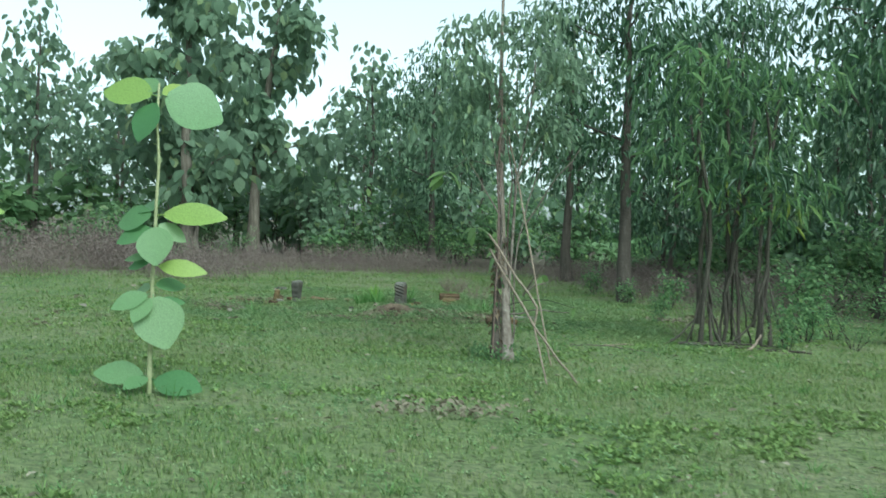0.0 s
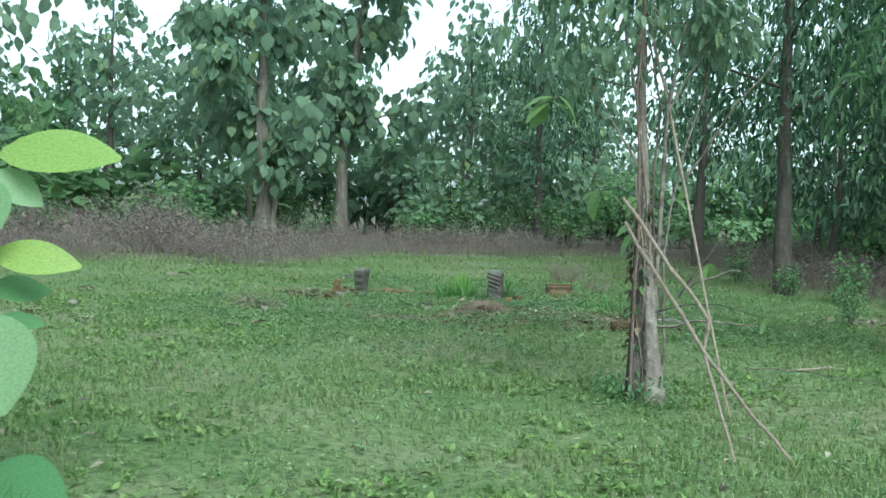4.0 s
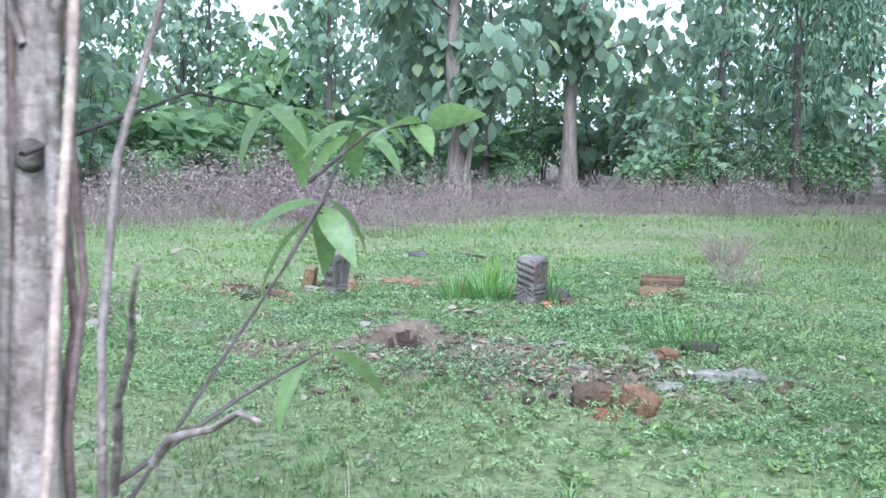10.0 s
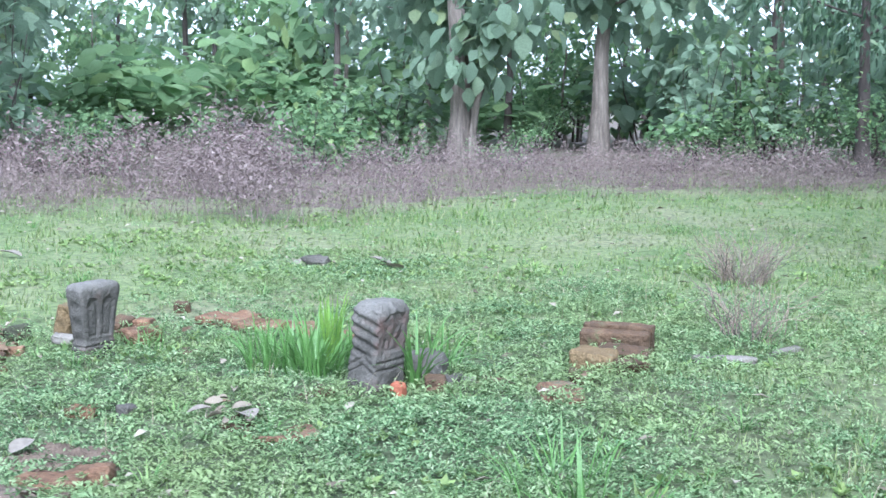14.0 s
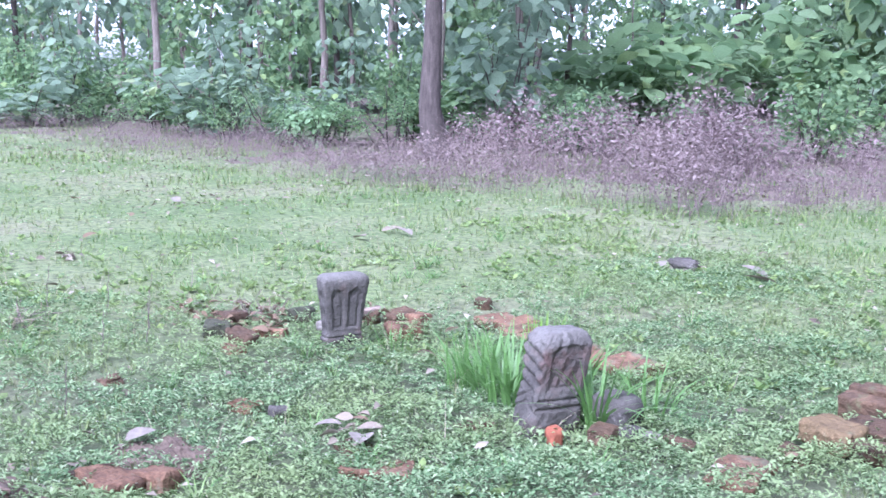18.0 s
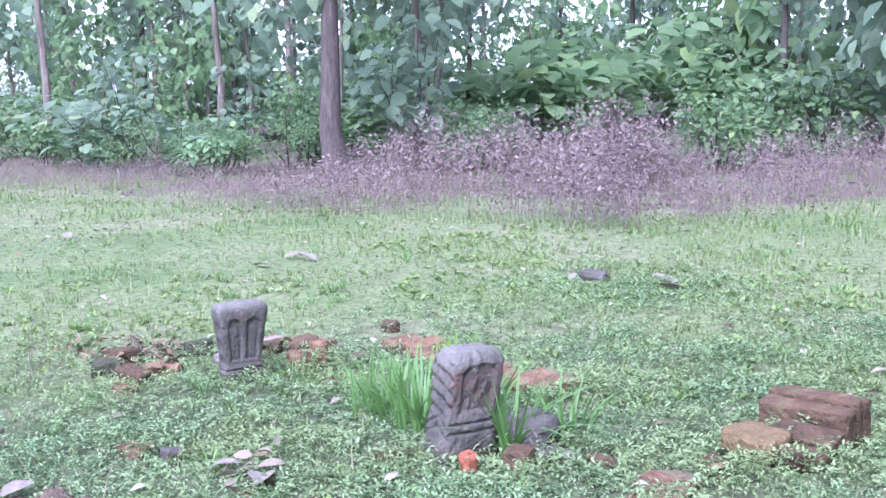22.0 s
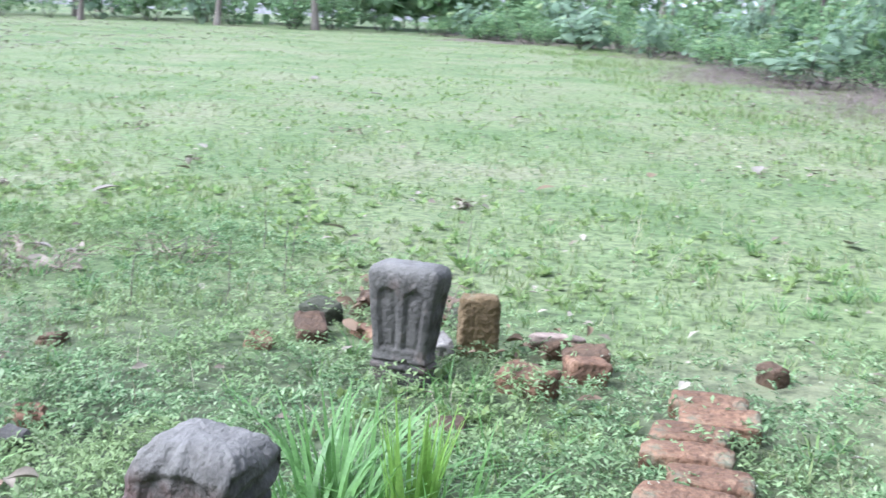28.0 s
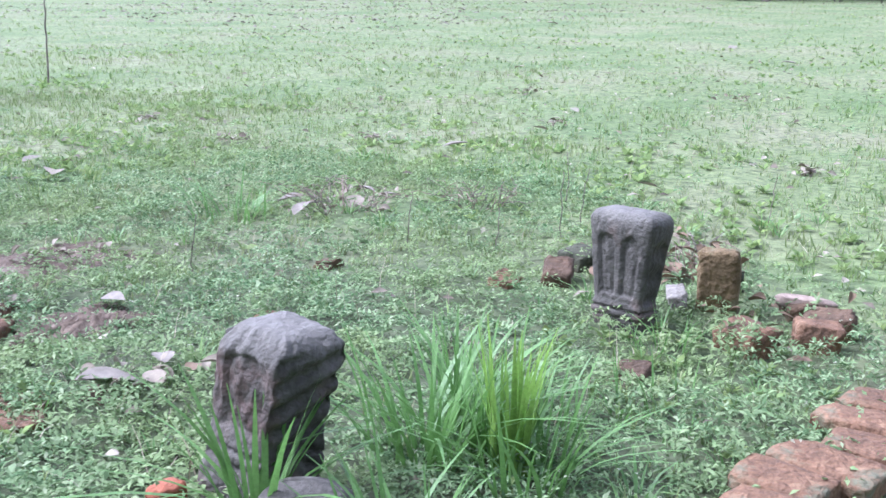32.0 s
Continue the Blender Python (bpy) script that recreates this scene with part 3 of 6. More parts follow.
# tiny pale flower heads
bloom = Soup()
p = scatter(700, -4.6, 1.6, 16.4, 20.4, keep=lambda x, y: smooth01(0.4, 0.7, vnoise(x, y, 0.9, 51)) * (1 - bare(x, y)))
tallness = rng.uniform(0.05, 0.1, len(p))
p[:, 2] += tallness
for k in range(3):
    spray(bloom, leaflet(0.8, 0.3), p, rng.uniform(0, 6.28, len(p)), rng.uniform(-0.6, 0.9, len(p)), 0, rng.uniform(0.006, 0.011, len(p)))
tagged(new("small_white_flowers", bloom.mesh("small_white_flowers", M_FLOWER)), "tiny whitish flower heads among the creeping weeds", "flowers", kind="stuff")

# broad-leaved weeds in low rosettes
def rosette(seed, n=6):
    g = np.random.default_rng(seed)
    s = Soup()
    spray(s, leaflet(0.5, 0.1), np.zeros((n, 3)) + (0, 0, 0.1), np.arange(n) * 6.28 / n + g.normal(size=n) * 0.4, g.uniform(0.1, 0.9, n), g.normal(size=n) * 0.3, g.uniform(0.6, 1.1, n))
    return np.concatenate(s.v), np.concatenate(s.f)


broad = Soup()
for n, box, lo, hi in ((26000, (-5, 6, 0.5, 9), 0.03, 0.07), (26000, (-7, 6, 0.5, 25), 0.03, 0.075), (6000, (-20, 7, 4, 32), 0.04, 0.075), (1500, (-40, -8, -12, 20), 0.05, 0.08)):
    p = scatter(n, *box, keep=lambda x, y: smooth01(0.45, 0.7, vnoise(x, y, 1.1, 41)) * (0.25 + 0.75 * smooth01(0.35, 0.65, vnoise(x, y, 0.35, 43))) * (1 - bare(x, y)) * (1 - 0.7 * near_stones(x, y)))
    kind = rng.integers(0, 3, len(p))
    for k in range(3):
        q = p[kind == k]
        spray(broad, rosette(30 + k), q, rng.uniform(0, 6.28, len(q)), rng.normal(size=len(q)) * 0.2, 0, rng.uniform(lo, hi, len(q)))
tagged(new("broad_leaved_weeds", broad.mesh("broad_leaved_weeds", M_WEED)), "low yellow-green broad-leaved weeds in the lawn", "weeds", kind="stuff")

# bright grass clumps and dry straws among the weeds
bunch = Soup()
for k in range(12):
    spray(bunch, blade_shape(2, 0.07, 0.6, 2.0), [(0.18 * math.cos(k * 2.4), 0.18 * math.sin(k * 2.4), 0)], k * 2.4 - 1.57, -0.15 - 0.03 * k, 0, 0.6 + 0.04 * k)
BUNCH = (np.concatenate(bunch.v), np.concatenate(bunch.f))
clumps = Soup()
for n, box in ((700, (-6, 3, 13.5, 24)), (500, (-5, 6, 1, 14)), (500, (-14, 5, 12, 30))):
    p = scatter(n, *box, keep=lambda x, y: smooth01(0.4, 0.8, patchy(x, y, 1.9, 2.2)) * (1 - bare(x, y)))
    spray(clumps, BUNCH, p, rng.uniform(0, 6.28, len(p)), 0, 0, rng.uniform(0.06, 0.15, len(p)))
tagged(new("grass_clumps", clumps.mesh("grass_clumps", M_TUFT)), "small bright green grass clumps among the weeds", "grass", kind="stuff")
straws = Soup()
p = scatter(5200, -7, 4, 12.5, 22, keep=lambda x, y: 0.15 + 0.85 * smooth01(0.55, 0.85, patchy(x, y, 1.1, 5.0)))
spray(straws, blade_shape(2, 0.02, 0.5), p, rng.uniform(0, 6.28, len(p)), rng.uniform(-1.4, 0.2, len(p)), 0, rng.uniform(0.06, 0.2, len(p)))
tagged(new("dry_straws", straws.mesh("dry_straws", M_STRAW)), "pale dry straws lying in the weeds", "straw", kind="stuff")

# ---- trees ----
def fold_leaf(width, fold=0.12, droop=0.25):
    """A leaf one long along +y, folded at its midrib."""
    w = 0.5 * width
    v = [(0, 0, 0), (w, 0.34, fold * w - 0.1 * droop), (0.72 * w, 0.72, fold * w - 0.5 * droop), (0, 1, -droop), (-0.72 * w, 0.72, fold * w - 0.5 * droop), (-w, 0.34, fold * w - 0.1 * droop)]
    return np.array(v), np.array([(0, 1, 2, 3), (0, 3, 4, 5)])


BIG_LEAF = fold_leaf(0.78, 0.2, 0.25)
LONG_LEAF = fold_leaf(0.34, 0.25, 0.3)


def dry_weed(seed):
    """One leafless branching weed, a metre tall."""
    g = np.random.default_rng(seed)
    soup = Soup()
    spray(soup, blade_shape(2, 0.012, 0.2), [(0, 0, 0)], g.uniform(0, 6.28), 0.0, 0.0, 1.0)
    n = 9
    h = g.uniform(0.2, 0.95, n)
    spray(soup, blade_shape(1, 0.022, 0.25), np.stack([np.zeros(n), np.zeros(n), h], -1), g.uniform(0, 6.28, n), g.uniform(-0.95, -0.3, n), g.normal(size=n) * 0.3, g.uniform(0.16, 0.4, n))
    m = 9
    a, r, z = g.uniform(0, 6.28, m), g.uniform(0.03, 0.2, m), g.uniform(0.35, 1.12, m)
    spray(soup, fold_leaf(0.5), np.stack([np.cos(a) * r, np.sin(a) * r, z], -1), g.uniform(0, 6.28, m), g.uniform(-0.8, 0.8, m), g.normal(size=m), g.uniform(0.04, 0.09, m))
    return np.concatenate(soup.v), np.concatenate(soup.f)


# the dry reddish weed belt: tall masses with low, littered stretches between
def dry_belt():
    soup = Soup()
    n = 22000
    s = rng.uniform(18, S[-1] - 8, n)
    depth = np.interp(s, S, EDGE_DEPTH)
    u = rng.uniform(-0.15, 1, n)
    x, y = beyond_edge(s, u * depth + 1.1 * (vnoise(s, 0 * s, 2.2, 3) - 0.5) + 0.25 * rng.normal(size=n))
    along = np.interp(s, S, EDGE[:, 0])
    mass = np.interp(along, [-26, -15, -12.5, -11.2, -10, -6.9, -6.3, -5.0, -3.0, 0, 3, 8], [0.3, 0.38, 0.45, 0.75, 1.15, 1.25, 0.9, 0.6, 0.8, 0.7, 0.65, 0.6])
    lumpy = vnoise(x, y, 1.6, 8)
    tall = mass * (0.35 + 0.75 * np.sqrt(np.clip(u + 0.1, 0, 1))) * (0.45 + 0.8 * lumpy) * rng.uniform(0.55, 1.15, n)
    keep = rng.uniform(size=n) < np.interp(along, [-28, -22, -17, -13, -11], [0.1, 0.5, 0.75, 0.85, 1.0]) * (0.45 + 0.65 * lumpy)
    x, y, tall = x[keep], y[keep], tall[keep]
    p = np.stack([x, y, height(x, y)], -1)
    kind = rng.integers(0, 5, len(p))
    for k in range(5):
        q = kind == k
        m = int(q.sum())
        spray(soup, dry_weed(300 + k), p[q], rng.uniform(0, 6.28, m), rng.normal(size=m) * 0.25, rng.normal(size=m) * 0.25, tall[q])
    return soup


tagged(new("dry_weed_belt", dry_belt().mesh("dry_weed_belt", M_DRY)), "dead reddish-brown weed belt along the forest edge", "dry weeds", kind="stuff")
# grass and low weeds between the dry stalks and under the first shrubs
under = Soup()
n = 16000
s = rng.uniform(10, S[-1] - 6, n)
x, y = beyond_edge(s, rng.uniform(-0.5, 1.0, n) * (np.interp(s, S, EDGE_DEPTH) + 1.6))
keep = rng.uniform(size=n) < 0.25 + 0.75 * vnoise(x, y, 1.3, 61)
p = np.stack([x, y, height(x, y)], -1)[keep]
spray(under, TUFT, p, rng.uniform(0, 6.28, len(p)), 0, 0, rng.uniform(0.05, 0.12, len(p)) * (0.5 + vnoise(p[:, 0], p[:, 1], 0.9, 63)))
tagged(new("edge_grass", under.mesh("edge_grass", M_LAWN)), "uneven dull green grass between the dry weeds", "grass", kind="stuff")
# dead leaves and stalks fallen over in front of the belt
fallen = Soup()
n = 4200
s = rng.uniform(0, S[-1], n)
x, y = beyond_edge(s, rng.normal(size=n) * 1.6 + 1.6 + 1.6 * (vnoise(s, 0 * s, 3.0, 5) - 0.5))
p = np.stack([x, y, height(x, y) + 0.008], -1)
spray(fallen, fold_leaf(0.55, 0.4), p, rng.uniform(0, 6.28, n), rng.uniform(-0.15, 0.3, n), rng.normal(size=n) * 0.3, rng.uniform(0.03, 0.11, n))
tagged(new("belt_leaf_litter", fallen.mesh("belt_leaf_litter", M_DEAD)), "brown dead leaves along the edge of the clearing", "leaf litter", kind="stuff")


def crown_leaves(tips, r, n, shape, lo, hi, seed, flat=0.75, hang=0.5):
    """Leaves in uneven clumps round the tips of the limbs."""
    g = np.random.default_rng(seed)
    soup = Soup()
    tips = np.asarray(tips, float)
    who = g.integers(0, len(tips), n)
    rad = r * g.uniform(0.5, 1.25, len(tips))[who]
    d = g.normal(size=(n, 3))
    d /= np.linalg.norm(d, axis=1)[:, None]
    at = tips[who] + d * (rad * g.uniform(0.15, 1, n) ** 0.6)[:, None] * np.array([1, 1, flat])
    yaw = np.arctan2(d[:, 1], d[:, 0]) - math.pi / 2 + g.normal(size=n) * 0.7
    spray(soup, shape, at, yaw, -hang + g.normal(size=n) * 0.45, g.normal(size=n) * 0.4, g.uniform(lo, hi, n))
    return soup


def make_tree(name, label, tall, bole, girth, n, seed, leaf=None, leaf_mat=None, bark=None, spread=1.6, lo=0.28, hi=0.5, lean=(0, 0), flute=0.05, low=0.35, clump=0.75, group="", rows=9, hang=0.5):
    """A tree with a tapered trunk, limbs and a crown; bole is the height of the lowest limb."""
    g = np.random.default_rng(seed)
    tree = tagged(new(name), label, "tree", group)
    t = np.linspace(0, 1, 9)
    wander = np.cumsum(g.normal(size=(9, 2)) * 0.05, axis=0)
    wander -= wander[0]
    axis = np.stack([lean[0] * t + wander[:, 0], lean[1] * t + wander[:, 1], t * tall * 0.9 - 0.15], -1)
    rad = girth * (1 - 0.82 * t)
    rad[0] *= 1.55
    rad[1] *= 1.08
    v, f = tube(axis, rad, 10, 0.04, seed, flute)
    trunk = Soup().add(v, f)
    part("trunk", trunk.mesh("trunk", bark or M_BARK), tree)
    tips = []
    count = 8
    for k in range(count):
        h = bole + (tall * 0.86 - bole) * (k + g.uniform(0, 0.8)) / count
        base = np.array([np.interp(h, axis[:, 2], axis[:, j]) for j in range(2)] + [h])
        ang = k * 2.4 + g.uniform(-0.5, 0.5)
        out = spread * g.uniform(0.6, 1.15) * (1.05 - 0.55 * (h / tall))
        tip = base + np.array([math.cos(ang) * out, math.sin(ang) * out, out * g.uniform(0.15, 0.7)])
        v, f = tube(curve_points(base, tip, 5, 0.1, 0.06, seed + k), np.linspace(girth * 0.32 * (1.1 - h / tall), 0.012, 5), 5)
        part("limb", Soup().add(v, f).mesh("limb", bark or M_BARK), tree)
        tips += [tip, base * 0.45 + tip * 0.55 + g.normal(size=3) * 0.25]
    for h in np.linspace(bole + 0.3, tall * 0.85, 5):
        tips.append(np.array([np.interp(h, axis[:, 2], axis[:, 0]), np.interp(h, axis[:, 2], axis[:, 1]), h]) + g.normal(size=3) * 0.25)
    tips.append(axis[-1] + (0, 0, 0.2))
    part("crown", crown_leaves(tips, clump * spread * 0.62, n, leaf or BIG_LEAF, lo, hi, seed + 50, hang=hang).mesh("crown", leaf_mat or M_TEAK), tree)
    return tree


def shrub(name, label, tall, n, seed, leaf, mat, lo, hi, wide=0.7, group=""):
    g = np.random.default_rng(seed)
    bush = tagged(new(name), label, "shrub", group)
    tips = []
    for k in range(5):
        ang, out = k * 2.4 + g.uniform(-0.4, 0.4), wide * g.uniform(0.25, 1.0)
        top = np.array([math.cos(ang) * out, math.sin(ang) * out, tall * g.uniform(0.45, 0.95)])
        pts = curve_points((0.1 * math.cos(ang), 0.1 * math.sin(ang), -0.05), top, 5, 0.05, 0.04, seed + k)
        part("stem", Soup().add(*tube(pts, np.linspace(0.022, 0.008, 5), 5)).mesh("stem", M_BARK_DARK), bush)
        tips += [top, pts[3], pts[2] + g.normal(size=3) * 0.15]
    part("foliage", crown_leaves(tips, wide * 0.55, n, leaf, lo, hi, seed + 9, flat=0.9, hang=0.3).mesh("foliage", mat), bush)
    return bush


def put(ob, x, y, s=1.0, rz=0.0, sz=None):
    ob.matrix_basis = Matrix.LocRotScale((x, y, float(height(x, y))), Euler((0, 0, radians(rz))), (s, s, sz or s))


def again(ob, x, y, s=1.0, rz=0.0, sz=None):
    return copy_thing(ob, Matrix.LocRotScale((x, y, float(height(x, y))), Euler((0, 0, radians(rz))), (s, s, sz or s)) @ Matrix.Diagonal((*[1 / c for c in ob.scale], 1)))


# single trees of the forest edge
ROUND_LEAF = leaf_shape(4, 0.8, 0.2, 0.3)
tree_a = make_tree("teak_tree", "teak tree with a pale split trunk and broad dull green leaves", 11.0, 1.9, 0.23, 1700, 3, ROUND_LEAF, bark=M_BARK_PALE, spread=2.7, lo=0.3, hi=0.5, flute=0.16, hang=0.9)
put(tree_a, -10.2, 34.6)
part("side_root", Soup().add(*tube([(0.42, -0.1, -0.1), (0.3, 0, 0.7), (0.36, 0.1, 1.4), (0.62, 0.1, 2.0), (0.75, 0.0, 2.6)], [0.13, 0.1, 0.07, 0.05, 0.02], 7, 0.05)).mesh("side_root", M_BARK_PALE), tree_a)
tree_b = make_tree("teak_tree", "leaning teak tree with a pale fluted trunk base", 12.0, 3.3, 0.22, 1600, 8, ROUND_LEAF, bark=M_BARK_PALE, spread=2.7, lo=0.3, hi=0.5, lean=(0.9, 0.2), flute=0.2, hang=0.9)
put(tree_b, -9.5, 40.4)
tree_c = make_tree("teak_tree", "straight brown teak trunk at the forest edge", 9.0, 2.9, 0.19, 420, 14, ROUND_LEAF, spread=2.5, lo=0.28, hi=0.42, hang=1.0)
put(tree_c, -13.7, 24.7)
tree_d = make_tree("forest_tree", "slim tree with a grey trunk and dark narrow leaves", 8.5, 2.5, 0.15, 2600, 21, LONG_LEAF, M_MANGO, M_BARK, 2.3, 0.15, 0.27, clump=0.9, hang=0.9)
put(tree_d, 2.95, 22.4)
tree_e = make_tree("forest_tree", "dark-leaved tree overhanging the clearing's side", 8.0, 2.4, 0.22, 3000, 27, LONG_LEAF, M_MANGO, M_BARK_DARK, 2.9, 0.15, 0.28, hang=0.9, clump=0.85)
put(tree_e, 7.6, 20.5)
slim = make_tree("forest_tree", "slim pale-trunked tree behind the undergrowth", 8.0, 3.0, 0.095, 150, 44, ROUND_LEAF, bark=M_BARK_PALE, spread=1.7, lo=0.26, hi=0.4, hang=1.0)
put(slim, -19.2, 24.9)
for k, (x, y) in enumerate(((-37.0, 25.0), (-26.0, 26.0), (-28.6, 31.4), (-27.4, 31.9), (-22.6, 28.3), (-23.4, 22.6), (-17.2, 28.4), (-20.0, 30.5), (-30.8, 22.4), (-25.2, 34.4), (-33.0, 28.0))):
    again(slim, x, y, 0.85 + 0.05 * (k % 7), 60 * k)
again(tree_d, 2.0, 30.2, 0.95, 70)
again(tree_d, -2.3, 36.5, 0.9, 20)
low_dark = make_tree("forest_tree", "low dark-leaved tree filling the forest's eastern side", 6.8, 1.2, 0.07, 1900, 23, LONG_LEAF, M_MANGO, M_BARK, 1.9, 0.14, 0.26, clump=0.95, hang=0.9)
put(low_dark, 5.4, 24.6)
for k, (x, y, s) in enumerate(((4.6, 30.5, 1.1), (4.3, 27.2, 1.0), (8.6, 26.0, 1.2), (9.2, 16.5, 1.15), (6.4, 29.0, 1.2))):
    again(low_dark, x, y, s, 47 * k)

bushes = [
    shrub("shrub", "broad-leaved green shrub of the forest edge", 1.8, 420, 3, BIG_LEAF, M_BUSH, 0.1, 0.2, 0.9, "undergrowth"),
    shrub("shrub", "young teak shrub with very large leaves", 2.4, 150, 5, ROUND_LEAF, M_TEAK, 0.24, 0.4, 0.9, "undergrowth"),
    shrub("shrub", "dense small-leaved dark green shrub", 1.4, 900, 9, leaflet(0.5, 0.1), M_BUSH, 0.05, 0.11, 0.9, "undergrowth"),
]

FAR_GROWTH = Soup()


def far_bush(ob, x, y, s, rz, sz):
    """Adds a shrub that nobody could tell apart to the distant undergrowth."""
    me = [c for c in ob.children if c.name.startswith("foliage")][0].data
    v, q = np.empty(len(me.vertices) * 3), np.empty(len(me.loops), np.int32)
    me.vertices.foreach_get("co", v)
    me.loops.foreach_get("vertex_index", q)
    v = v.reshape(-1, 3) * (s, s, sz)
    c, t = math.cos(radians(rz)), math.sin(radians(rz))
    FAR_GROWTH.add(np.stack([c * v[:, 0] - t * v[:, 1] + x, t * v[:, 0] + c * v[:, 1] + y, v[:, 2] + float(height(x, y))], -1), q.reshape(-1, 4))


KEEP_OFF = [(-14.6, 31.0, 3.8), (-17.5, 36.5, 4.5), (-12.0, 29.5, 2.0), (-5.4, 30.6, 1.6), (-6.4, 33.2, 1.7), (-7.3, 35.5, 1.7), (-8.2, 38.0, 1.8), (-10.2, 34.6, 2.4), (-9.5, 40.4, 2.4), (-9.4, 33.0, 1.8), (-8.8, 31.5, 1.6), (-8.6, 36.5, 1.6), (-9.0, 38.6, 1.8), (-13.7, 24.7, 2.6), (-19.2, 24.9, 2.0), (-12.6, 23.6, 1.4), (-11.4, 22.9, 1.2), (2.95, 22.4, 2.0), (7.6, 20.5, 2.5), (5.2, 38.5, 3.0), (2.0, 30.2, 1.5), (3.4, 33.0, 1.6)]


def clear_of(x, y, share=1.0):
    return not any((x - a) ** 2 + (y - b) ** 2 < (share * r) ** 2 for a, b, r in KEEP_OFF)


def low_crowns(x, y):
    """The greatest height of the trees at a place: lower crowns leave the sky open to the north-west and north."""
    far, way = math.hypot(x - 1, y - 3), math.degrees(math.atan2(x - 1, y - 3))
    rise = float(np.interp(way, [-60, -36, -33, -24, -20, -12, -9, -4, -1, 60], [0.2, 0.19, 0.16, 0.16, 0.24, 0.24, 0.15, 0.15, 0.21, 0.24]))
    return 1.3 + rise * far


def plant(ob, tall, x, y, s, least=0.5):
    """A copy of a tree, cut down to the height that the place allows."""
    if clear_of(x, y):
        again(ob, x, y, max(least, min(s, low_crowns(x, y) / tall)), grow.uniform(0, 360))


grow = np.random.default_rng(77)
teaks = [make_tree("teak_tree", "slim teak tree of the plantation with large drooping leaves", 8.5 + 0.8 * k, 2.7 + 0.4 * k, 0.10 + 0.015 * k, 300, 31 + 7 * k, ROUND_LEAF, spread=2.1, lo=0.26, hi=0.44, bark=(M_BARK_PALE, M_BARK, M_BARK_PALE, M_BARK)[k], group="teak plantation", hang=0.9) for k in range(4)]
young = [make_tree("young_tree", "young forest tree leafy almost to the ground", 4.6 + 0.8 * k, 1.0, 0.05, 460, 141 + 5 * k, BIG_LEAF, leaf_mat=(M_BUSH, M_TEAK, M_BUSH)[k], spread=1.5, lo=0.14, hi=0.28, bark=M_BARK_PALE, group="young forest trees", hang=0.8) for k in range(3)]
for k, t0 in enumerate(teaks):
    put(t0, (-31, -24, -5.8, 12)[k], (36, 38, 44, 34)[k], 0.8, 40 * k)
for k, t0 in enumerate(young):
    put(t0, -22 + 5 * k, 42 + k, 1, 50 * k)
for first, step, deep, kinds in ((2.0, (3.4, 5.4), (8.5, 11.5), teaks), (1.0, (4.0, 7.0), (12, 15), teaks), (3.0, (4.0, 7.0), (16.5, 20), teaks), (0.0, (5.5, 8.5), (23, 32), teaks), (1.0, (3.4, 5.4), (7.0, 8.5), young), (0.5, (3.6, 5.6), (11, 13), young), (2.0, (3.6, 5.6), (16, 20), young), (0.5, (3.4, 5.0), (24, 30), young)):
    s = first
    while s < S[-1] - 2:
        x, y = (float(c) for c in beyond_edge(s, grow.uniform(*deep)))
        k = int(grow.integers(0, len(kinds)))
        plant(kinds[k], (8.5 + 0.8 * k) if kinds is teaks else 4.6 + 0.8 * k, x, y, grow.uniform(0.75, 1.05) if kinds is teaks else grow.uniform(0.75, 1.3))
        s += grow.uniform(*step)

# the deeper forest to the north, and the eastern side
for k, (x, y) in enumerate(((-20.0, 44.0), (-23.0, 47.0), (-17.0, 46.5), (-26.0, 43.0), (-21.0, 50.5), (-15.5, 50.0), (-29.0, 46.0), (-18.5, 41.5))):
    again(teaks[k % 4], x, y, 0.92, 50 * k)
for k, (x, y, s) in enumerate(((-11.5, 46.0, 2.0), (-10.0, 48.5, 2.2), (-12.8, 44.0, 1.8), (-8.4, 47.5, 2.0), (-9.6, 44.0, 1.5), (-13.5, 48.0, 2.2))):
    again(bushes[k % 3], x, y, s, 83 * k)
for k, (x, y) in enumerate(((-4.4, 42.0), (-7.2, 46.5), (-3.0, 44.5), (-5.0, 39.8), (-6.4, 49.0), (-1.4, 41.0), (-2.0, 47.0))):
    again(teaks[k % 4], x, y, 0.78, 70 * k)
for k in range(30):
    x, y = grow.uniform(-17, 12), grow.uniform(42, 62)
    plant(teaks[k % 4] if k % 2 else young[k % 3], 8.5 + 0.8 * (k % 4), x, y, grow.uniform(0.75, 1.05))
for k in range(14):
    again(teaks[k % 4], grow.uniform(9, 20), grow.uniform(14, 38), grow.uniform(0.7, 1.0), grow.uniform(0, 360))
for k in range(30):
    x, y = grow.uniform(-9.5, 10), grow.uniform(36.5, 46)
    if clear_of(x, y):
        again(bushes[k % 3], x, y, grow.uniform(1.2, 1.6), grow.uniform(0, 360), grow.uniform(1.3, 2.0))
for k in range(26):
    x, y = grow.uniform(5, 13), grow.uniform(17.5, 34)
    again(bushes[k % 3], x, y, grow.uniform(1.0, 1.5), grow.uniform(0, 360), grow.uniform(0.8, 1.4))

